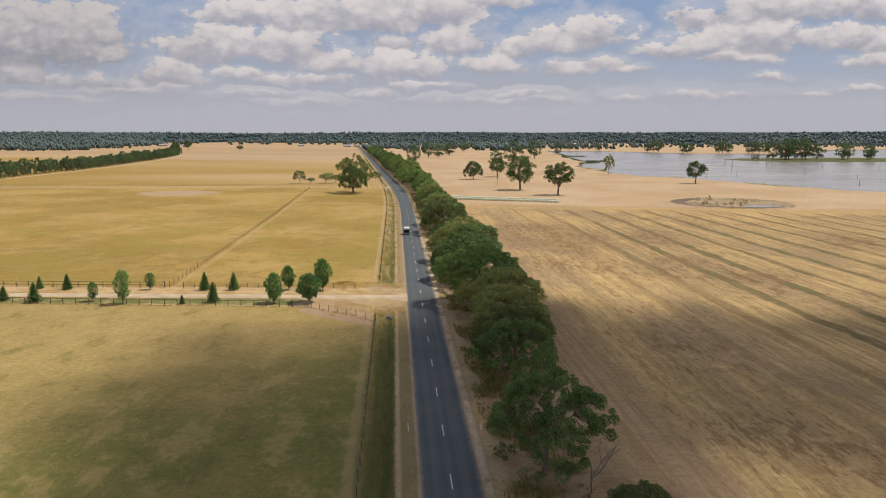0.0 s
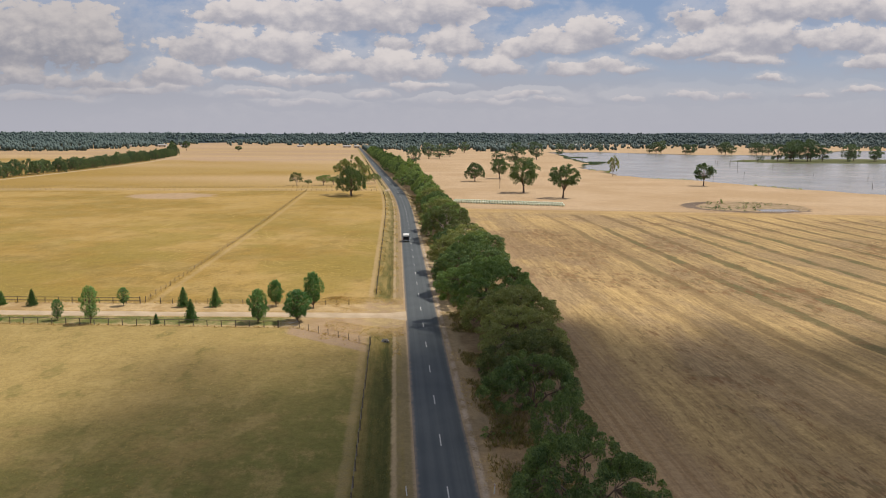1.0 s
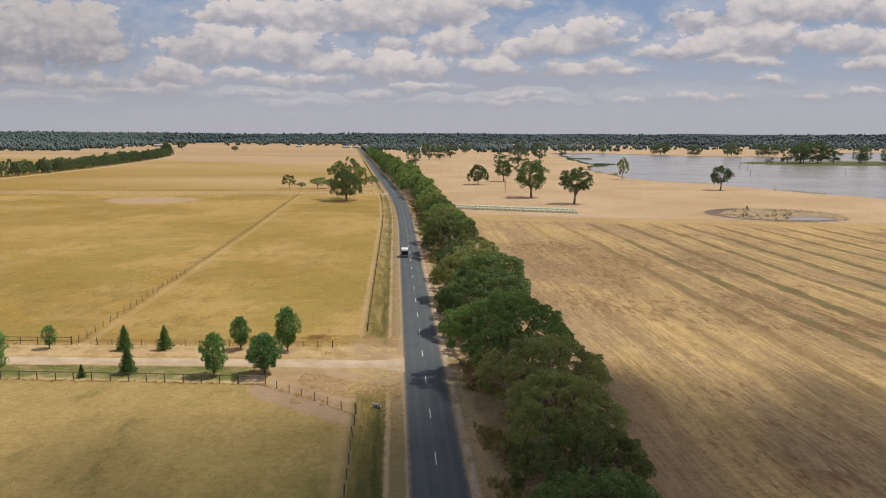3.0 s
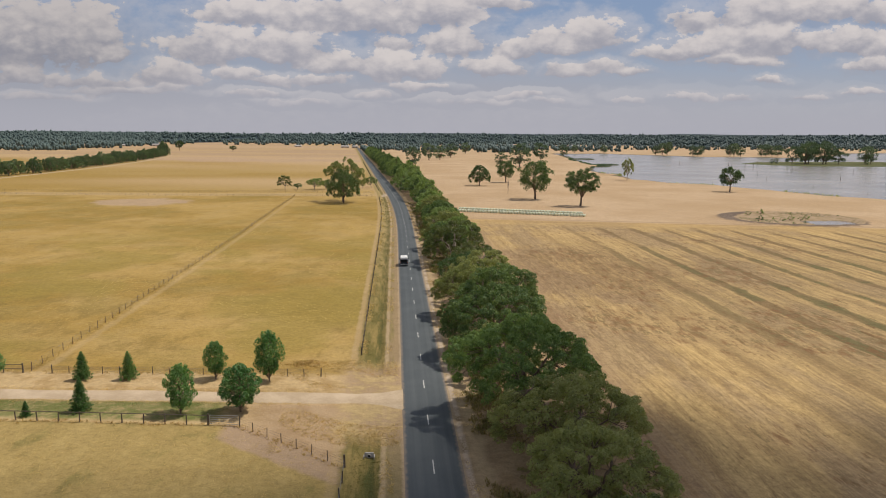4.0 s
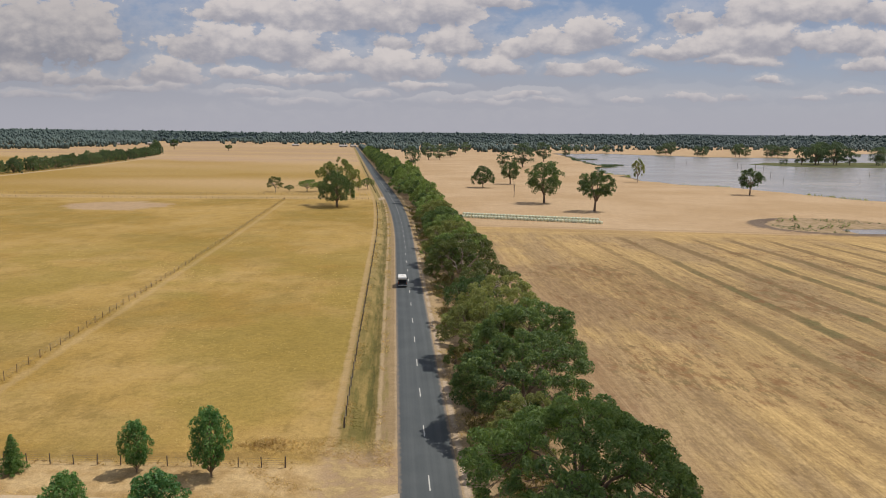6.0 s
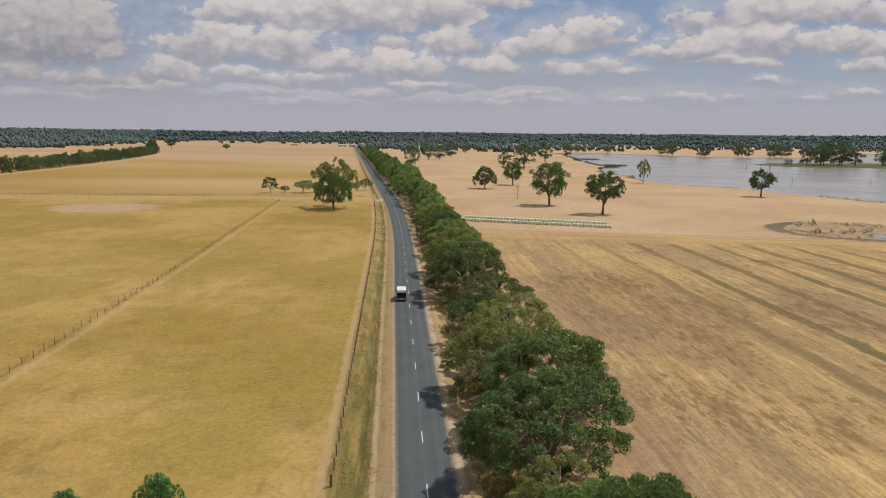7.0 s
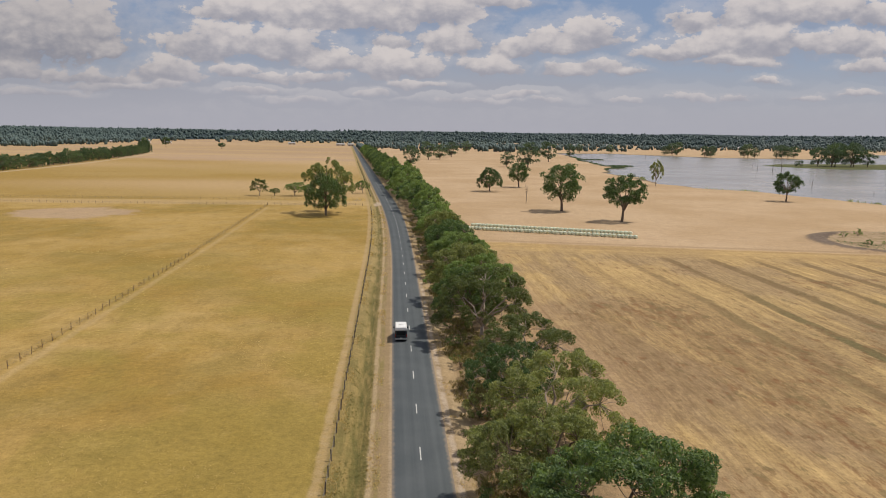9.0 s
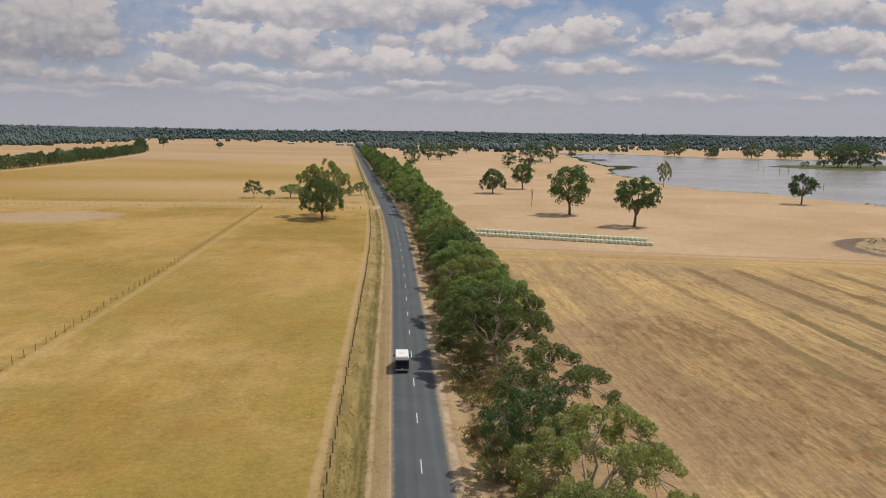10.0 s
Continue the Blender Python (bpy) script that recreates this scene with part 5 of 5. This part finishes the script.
def farm_gate(x, y, turn, width, label):
    """Steel tube gate: frame, bars and a brace."""
    root = new("farm_gate")
    root.matrix_basis = Matrix.Translation((x, y, float(ground_z(x, y)))) @ Matrix.Rotation(turn, 4, "Z")
    v, f = tubes([[((0, 0, 0.1), 0.03), ((0, 0, 1.2), 0.03)], [((width, 0, 0.1), 0.03), ((width, 0, 1.2), 0.03)]], 6)
    mesh_object("stile", v, f, M_STEEL, root)
    for k in range(5):
        z = 0.15 + k * 0.255
        v, f = tubes([[((0, 0, z), 0.022), ((width, 0, z), 0.022)]], 6)
        mesh_object("bar", v, f, M_STEEL, root)
    v, f = tubes([[((0, 0, 0.15), 0.02), ((width, 0, 1.15), 0.02)]], 6)
    mesh_object("brace", v, f, M_STEEL, root)
    return tagged(root, label, "gate")


farm_gate(-24.4, 137.75, -0.1, 3.2, "galvanised tube farm gate beside the driveway fence")
farm_gate(-21.5, 477.0, 0.1, 4.2, "pale tube farm gate at the lane")

# ---------------------------------------------------------------- roadside objects


def guide_post(x, y, tilt):
    root = new("guide_post")
    root.matrix_basis = Matrix.Translation((x, y, float(ground_z(x, y)))) @ Matrix.Rotation(tilt, 4, "Y")
    part("post", box((0.11, 0.05, 1.05), (0, 0, 0.45), 0.01), M_WHITE, root)
    part("reflector", box((0.06, 0.012, 0.10), (0, -0.031, 0.80), 0.003), plain("red_reflector", (0.4, 0.03, 0.02), (0.3, 0.02, 0.02), 8, 0.3), root, "red reflector")
    return tagged(root, "white plastic roadside guide post", "post", "guide posts")


guide_post(-3.75, 78.1, -0.10)
guide_post(4.2, 78.1, 0.03)
guide_post(float(road_x(466)) - 5.6, 470, 0.0)


def culvert(x, y):
    """Concrete pipe end with headwall and wings."""
    root = new("culvert")
    root.matrix_basis = Matrix.Translation((x, y, -0.5)) @ Matrix.Diagonal((0.62, 0.7, 0.66, 1))
    bm = box((1.5, 0.22, 0.85), (0, 0, 0.42), 0.03)
    part("headwall", bm, M_CONCRETE, root)
    bm = bmesh.new()
    for rad, d in ((0.30, 0.36),):
        bmesh.ops.create_cone(bm, cap_ends=False, segments=20, radius1=rad, radius2=rad, depth=d, matrix=Matrix.Translation((0, -0.14, 0.36)) @ Matrix.Rotation(1.5708, 4, "X"))
        bmesh.ops.solidify(bm, geom=bm.faces[:], thickness=0.05)
    part("pipe", bm, M_CONCRETE, root)
    # a near-black disc stands in for the shade inside the pipe
    bm = bmesh.new()
    bmesh.ops.create_circle(bm, cap_ends=True, segments=20, radius=0.29, matrix=Matrix.Translation((0, -0.125, 0.36)) @ Matrix.Rotation(1.5708, 4, "X"))
    part("pipe_mouth", bm, plain("pipe_shade_black", (0.03, 0.03, 0.03), (0.02, 0.02, 0.02)), root, "black disc painted as the shade inside the pipe")
    for s in (-1, 1):
        bm = box((0.16, 0.9, 0.55), (s * 0.85, -0.38, 0.27), 0.03)
        part("wing_wall", bm, M_CONCRETE, root)
    return tagged(root, "small grey concrete culvert end in the roadside drain", "culvert")


culvert(-6.4, 129.6)


def silage_bale():
    """Round bale in plastic wrap, lying on its side, with dished ends."""
    root = new("silage_bale")
    bm = bmesh.new()
    prof = [(0.0, -0.57), (0.30, -0.60), (0.52, -0.58), (0.60, -0.47), (0.615, -0.2), (0.61, 0.2), (0.60, 0.47), (0.52, 0.58), (0.30, 0.60), (0.0, 0.57)]
    n = 14
    rings = []
    for rad, z in prof:
        if rad == 0:
            rings.append([bm.verts.new((0, z, 0.6))] * n)
        else:
            rings.append([bm.verts.new((rad * math.cos(6.2832 * k / n), z, 0.6 + rad * math.sin(6.2832 * k / n) * 0.97)) for k in range(n)])
    for a, c in zip(rings, rings[1:]):
        for k in range(n):
            q = [a[k], a[(k + 1) % n], c[(k + 1) % n], c[k]]
            bm.faces.new(list(dict.fromkeys(q)))
    part("wrapped_roll", bm, M_WRAP, root, soft=True)
    bm = bmesh.new()
    bmesh.ops.create_cone(bm, cap_ends=False, segments=14, radius1=0.62, radius2=0.62, depth=0.10, matrix=Matrix.Translation((0, 0.05, 0.6)) @ Matrix.Rotation(1.5708, 4, "X"))
    part("wrap_seam", bm, plain("wrap_seam", (0.36, 0.52, 0.36), (0.30, 0.44, 0.30), 3, 0.35), root, "darker overlap of the plastic wrap")
    return root


bale = keep(silage_bale())
rb = random.Random(12)
for row in range(2):
    for i in range(44):
        t = i / 43
        if row == 1 and i < 2:
            continue
        x = 22.0 + t * 52.5 + row * 1.2 + rb.uniform(-0.12, 0.12)
        y = 374.0 - t * 18.0 - 2.5 * t * t + row * 9.2 + rb.uniform(-0.2, 0.2)
        tagged(copy_thing(bale, Matrix.Translation((x, y, float(ground_z(x, y)))) @ Matrix.Rotation(0.38 + rb.uniform(-0.12, 0.12), 4, "Z")), "round silage bale in pale green plastic wrap", "hay bale", "silage bales in two rows")

# ---------------------------------------------------------------- van on the road


def van(x, y, turn):
    root = new("camper_van")
    root.matrix_basis = Matrix.Translation((x, y, 0.10)) @ Matrix.Rotation(turn, 4, "Z")
    dark = plain("van_dark_paint", (0.030, 0.036, 0.042), (0.022, 0.026, 0.03), 2, 0.3)
    glass = plain("van_glass", (0.012, 0.014, 0.016), (0.01, 0.012, 0.014), 2, 0.25)
    rubber = plain("rubber", (0.02, 0.02, 0.02), (0.03, 0.03, 0.03), 9, 0.85)

    def hull(name, prof, half, mat, label="", inset=0.0, top=None):
        """Side profile (y, z) swept across, narrowing to the top."""
        bm = bmesh.new()
        lo, hi = min(p[1] for p in prof), max(p[1] for p in prof)
        sides = []
        for sgn in (-1, 1):
            ring = []
            for py, pz in prof:
                k = (pz - lo) / max(hi - lo, 1e-6)
                ring.append(bm.verts.new((sgn * (half - inset * k), py, pz)))
            sides.append(ring)
        n = len(prof)
        bm.faces.new(sides[0])
        bm.faces.new(sides[1][::-1])
        for i in range(n):
            bm.faces.new((sides[0][i], sides[1][i], sides[1][(i + 1) % n], sides[0][(i + 1) % n]))
        bmesh.ops.recalc_face_normals(bm, faces=bm.faces[:])
        bmesh.ops.bevel(bm, geom=bm.edges[:], offset=0.05, segments=2, affect="EDGES", profile=0.6)
        return part(name, bm, mat, root, label)

    hull("body", [(-2.35, 0.35), (-2.42, 0.9), (-2.36, 1.75), (1.35, 1.75), (2.05, 1.12), (2.45, 0.98), (2.5, 0.35)], 0.95, dark, "dark painted lower body", 0.06)
    hull("roof", [(-2.36, 1.74), (-2.30, 2.15), (-2.15, 2.28), (0.9, 2.28), (1.25, 2.10), (1.38, 1.74)], 0.92, M_WHITE, "white high roof", 0.08)
    part("roof_hatch", box((0.7, 0.7, 0.06), (0, -0.6, 2.31), 0.02), M_WHITE, root)
    part("rear_window", box((1.35, 0.02, 0.55), (0, -2.41, 1.32), 0.005), glass, root, "dark tinted rear window")
    ws = box((1.55, 0.02, 0.80), (0, 0, 0), 0.005)
    bmesh.ops.transform(ws, matrix=Matrix.Translation((0, 1.745, 1.46)) @ Matrix.Rotation(-0.84, 4, "X"), verts=ws.verts)
    part("windscreen", ws, glass, root, "windscreen")
    for s in (-1, 1):
        part("side_window", box((0.02, 1.5, 0.5), (s * 0.925, -0.9, 1.40), 0.005), glass, root, "dark side window")
        part("door_window", box((0.02, 0.85, 0.45), (s * 0.93, 0.75, 1.38), 0.005), glass, root, "dark side window")
        part("tail_light", box((0.10, 0.03, 0.42), (s * 0.86, -2.43, 0.98), 0.01), plain("tail_red", (0.35, 0.02, 0.015), (0.25, 0.015, 0.01), 5, 0.25), root, "red tail light")
        part("headlight", box((0.30, 0.05, 0.18), (s * 0.70, 2.49, 0.80), 0.02), M_WHITE, root, "clear headlight")
        part("mirror", box((0.20, 0.10, 0.26), (s * 1.08, 1.35, 1.28), 0.03), dark, root)
    part("rear_bumper", box((1.86, 0.14, 0.24), (0, -2.46, 0.46), 0.03), M_STEEL, root, "grey rear bumper")
    part("front_bumper", box((1.86, 0.16, 0.26), (0, 2.54, 0.48), 0.03), dark, root)
    part("number_plate", box((0.38, 0.015, 0.13), (0, -2.54, 0.60), 0.003), M_WHITE, root, "plain pale plate")
    for sx in (-1, 1):
        for sy in (-1.45, 1.55):
            m = Matrix.Translation((sx * 0.82, sy, 0.34)) @ Matrix.Rotation(1.5708, 4, "Y")
            bm = bmesh.new()
            bmesh.ops.create_cone(bm, cap_ends=True, segments=24, radius1=0.34, radius2=0.34, depth=0.22, matrix=m)
            bmesh.ops.bevel(bm, geom=[e for e in bm.edges if len(e.link_faces) == 2 and abs(e.calc_face_angle()) > 1], offset=0.04, segments=2, affect="EDGES")
            wheel = part("wheel", bm, rubber, root, "black rubber tyre")
            bm = bmesh.new()
            bmesh.ops.create_cone(bm, cap_ends=True, segments=18, radius1=0.20, radius2=0.17, depth=0.03, matrix=Matrix.Translation((sx * 0.94, sy, 0.34)) @ Matrix.Rotation(1.5708 * sx, 4, "Y"))
            part("rim", bm, M_STEEL, wheel, "steel rim")
    return tagged(root, "boxy dark van with white roof driving on the road", "van")


van(-1.45, 240.0, 0.0)


# ---------------------------------------------------------------- far farm buildings


def shed(x, y, w, d, h, turn, label, wall, roof):
    root = new("farm_shed")
    root.matrix_basis = Matrix.Translation((x, y, float(ground_z(x, y)))) @ Matrix.Rotation(turn, 4, "Z")
    part("walls", box((w, d, h), (0, 0, h / 2 - 0.2), 0.05), wall, root)
    bm = bmesh.new()
    e, rise = 0.6, d * 0.22
    a = [bm.verts.new((sx * (w / 2 + e), sy, sz)) for sx in (-1, 1) for sy, sz in ((-d / 2 - e, h - 0.25), (0, h + rise), (d / 2 + e, h - 0.25), (0, h + rise - 0.25), )]
    for q in ((0, 1, 5, 4), (1, 2, 6, 5), (2, 3, 7, 6), (3, 0, 4, 7)):
        bm.faces.new([a[i] for i in q])
    bm.faces.new((a[3], a[2], a[1], a[0]))
    bm.faces.new((a[4], a[5], a[6], a[7]))
    bmesh.ops.recalc_face_normals(bm, faces=bm.faces[:])
    part("roof", bm, roof, root, "pale corrugated roof")
    for k in (-0.28, 0.28):
        part("door", box((w * 0.16, 0.1, h * 0.66), (k * w, -d / 2 - 0.05, h * 0.33 - 0.1), 0.02), M_POST, root, "dark doorway")
    return tagged(root, label, "shed", "far farm buildings")


M_ROOF = plain("zinc_roof", (0.45, 0.44, 0.43), (0.34, 0.335, 0.33), 0.6, 0.5, 0.2)
M_BRICKY = plain("cream_wall", (0.62, 0.55, 0.45), (0.50, 0.44, 0.36), 0.5, 0.9)
for x, y, w, d, h, t in [(-118, 2190, 16, 10, 5, 0.1), (-150, 2240, 24, 12, 4, 0.0), (-300, 2330, 20, 11, 4, 0.2), (-620, 2200, 18, 10, 4, 0.0), (-700, 2260, 26, 12, 5, -0.1),
                         (-780, 2230, 16, 10, 4, 0.1), (640, 2650, 30, 14, 6, 0.0), (760, 2700, 22, 12, 5, 0.1), (1150, 2480, 24, 14, 6, 0.0), (420, 2700, 22, 12, 5, -0.1)]:
    shed(x, y, w, d, h, t, "pale walled farm shed with light metal roof among distant trees", M_BRICKY, M_ROOF)

# ---------------------------------------------------------------- grass and weeds


def tufts(name, spots, size, blades, mat, label, seed, splay=0.45):
    """Tufts of narrow blades, all in one mesh."""
    r = np.random.RandomState(seed)
    p = np.repeat(np.asarray(spots, float), blades, axis=0)
    n = len(p)
    p[:, :2] += r.normal(0, size * 0.28, (n, 2))
    a = r.normal(0, splay, (n, 3))
    a[:, 2] = 1.0
    a *= (size * r.uniform(0.5, 1.25, n))[:, None]
    t = r.uniform(0, 6.283, n)
    w = size * r.uniform(0.14, 0.32, n)
    s = np.stack([np.cos(t) * w, np.sin(t) * w, np.zeros(n)], axis=1)
    v = np.stack([p - s * 0.5, p + s * 0.5, p + a + s * 0.22, p + a - s * 0.22], axis=1).reshape(-1, 3)
    ob = new(name, quad_mesh(name, v, np.arange(n * 4).reshape(-1, 4), mat))
    return tagged(ob, label, "grass", kind="stuff")


r = np.random.RandomState(90)


def strip_spots(n, y0, y1, o0, o1, patch=0.0):
    y = r.uniform(y0, y1, n)
    x = road_x(y) + r.uniform(o0, o1, n)
    ok = (waves(x, y, 0.5, 41) > patch) & ((np.abs(y - 146) > 15) | (o0 > 0))
    x, y = x[ok], y[ok]
    return np.stack([x, y, ground_z(x, y) - 0.03], axis=1)


tufts("verge_scrub", strip_spots(2600, 50, 330, 5.4, 9.5, 0.15), 0.55, 7, M_OLIVE, "dull olive scrub regrowth under the roadside gums", 103, 0.7)
tufts("brown_weeds", strip_spots(11000, 40, 420, 4.7, 13.0, -0.1), 0.42, 5, M_RUST, "tall dry brown weeds under the roadside gums", 91)
tufts("dry_grass", np.vstack([strip_spots(5000, 40, 420, 3.4, 7.5, 0.1), strip_spots(3000, 160, 430, -9.2, -7.8, 0.0), strip_spots(2200, 120, 430, -5.2, -4.0, 0.2)]), 0.2, 5, M_STRAW, "straw-coloured dry grass tufts on the road verge", 92, 1.0)
tufts("green_rushes", strip_spots(9000, 40, 440, -7.9, -5.2, -0.2), 0.13, 5, M_OLIVE, "green rushes in the roadside drain", 93)


def field_spots(n, x0, x1, y0, y1, patch):
    x, y = r.uniform(x0, x1, n), r.uniform(y0, y1, n)
    ok = waves(x, y, 0.22, 51) > patch
    x, y = x[ok], y[ok]
    return np.stack([x, y, ground_z(x, y) - 0.03], axis=1)


near_field = field_spots(11000, -75, -9.5, 40, 136, 0.15)
near_field = near_field[near_field[:, 1] < south_fence_y(near_field[:, 0]) - 0.5]
tufts("paddock_grass", near_field, 0.14, 4, M_STRAW, "patchy dry grass tufts in the near paddock", 94, 1.4)
gold_field = field_spots(8000, -90, -9.8, 156, 330, 0.4)
tufts("golden_grass", gold_field, 0.14, 4, M_STRAW, "patchy dry grass tufts in the golden paddock", 95, 1.4)
fl = []
for (ax, ay), (bx, by), n in (((-8.7, 126.5), (-21, 137.2), 70), ((-21, 137.2), (-120, 147.7), 420), ((-13, 154.5), (-120, 162.5), 360), ((-53.3, 158), (-55, 330), 250)):
    t = r.uniform(0, 1, n)
    x, y = ax + (bx - ax) * t + r.normal(0, 0.35, n), ay + (by - ay) * t + r.normal(0, 0.35, n)
    fl.append(np.stack([x, y, ground_z(x, y) - 0.03], axis=1))
x, y = r.normal(-16.5, 2.2, 260), r.normal(158.6, 0.8, 260)
fl.append(np.stack([x, y, ground_z(x, y) - 0.12], axis=1)[:150])
tufts("fence_grass", np.vstack(fl), 0.25, 6, M_DRY, "rank brown grass left along the fence lines", 96, 0.8)
x = r.uniform(-130, -14, 5200)
y = drive_y(x) + np.where(r.rand(5200) < 0.5, -1, 1) * (1.55 + np.abs(r.normal(0, 0.55, 5200)))
tufts("driveway_grass", np.stack([x, y, ground_z(x, y) - 0.03], axis=1), 0.13, 4, M_STRAW, "short straw-coloured grass along the driveway edges", 101, 1.4)
x, y = r.uniform(-110, -23, 4200), r.uniform(-6.0, -2.0, 4200)
y = y + drive_y(x)
tufts("driveway_lawn", np.stack([x, y, ground_z(x, y) - 0.03], axis=1), 0.12, 4, M_OLIVE, "patchy green grass between the driveway and its fence", 102, 1.3)
x, y = r.uniform(-17, -3.4, 6000), r.uniform(130, 161, 6000)
ok = (np.abs(y - drive_y(x)) > 3.6) & (waves(x, y, 0.5, 43) > 0.1)
tufts("entrance_grass", np.stack([x[ok], y[ok], ground_z(x[ok], y[ok]) - 0.03], axis=1), 0.15, 5, M_STRAW, "straw-coloured dry grass around the driveway entrance", 99, 1.6)
x, y = r.uniform(186, 312, 20000), r.uniform(865, 1345, 20000)
z = ground_z(x, y)
ok = (z > -0.5) & (z < -0.14)
tufts("spit_reeds", np.stack([x[ok], y[ok], z[ok] - 0.05], axis=1)[:5000], 1.3, 4, M_SHORE, "dark reeds on muddy spits in the lake", 100)
xs = field_spots(2600, 136, 186, 320, 370, 0.35)
q = np.hypot((xs[:, 0] - 161.5) / 27, (xs[:, 1] - 345.5) / 26)
tufts("dam_rushes", xs[(q < 0.85) & (xs[:, 2] > -0.35)], 0.42, 4, M_SHORE, "scattered rushes inside the dam bank", 97)
for x, y, s in ((153.0, 341.0, 0.2), (157.0, 343.0, 0.24), (161.0, 342.0, 0.2), (165.0, 345.0, 0.22), (150.5, 343.5, 0.15), (142.5, 340.0, 0.26), (148.0, 361.0, 0.24), (155.0, 363.5, 0.30), (151.0, 329.0, 0.13), (157.0, 331.5, 0.15), (168.0, 362.0, 0.16)):
    place(bush_kinds[2], x, y, s * 20, s * 4.2, s * 3.6, "low green bush on the dam floor", "bush", "bushes in the dam")
x, y = r.uniform(186, 330, 16000), r.uniform(395, 960, 16000)
d = inside(x, y, LAKE)
ok = (ground_z(x, y) < -0.35) & (ground_z(x, y) > -0.75) & (waves(x, y, 0.05, 61) > 0.35)
tufts("shore_reeds", np.stack([x[ok], y[ok], ground_z(x[ok], y[ok])], axis=1), 1.1, 5, M_GUM_GREY, "low green reeds along the lake shore", 98)

# prototypes that were only copied from
for root in STORE:
    for o in (*root.children_recursive, root):
        bpy.data.objects.remove(o)
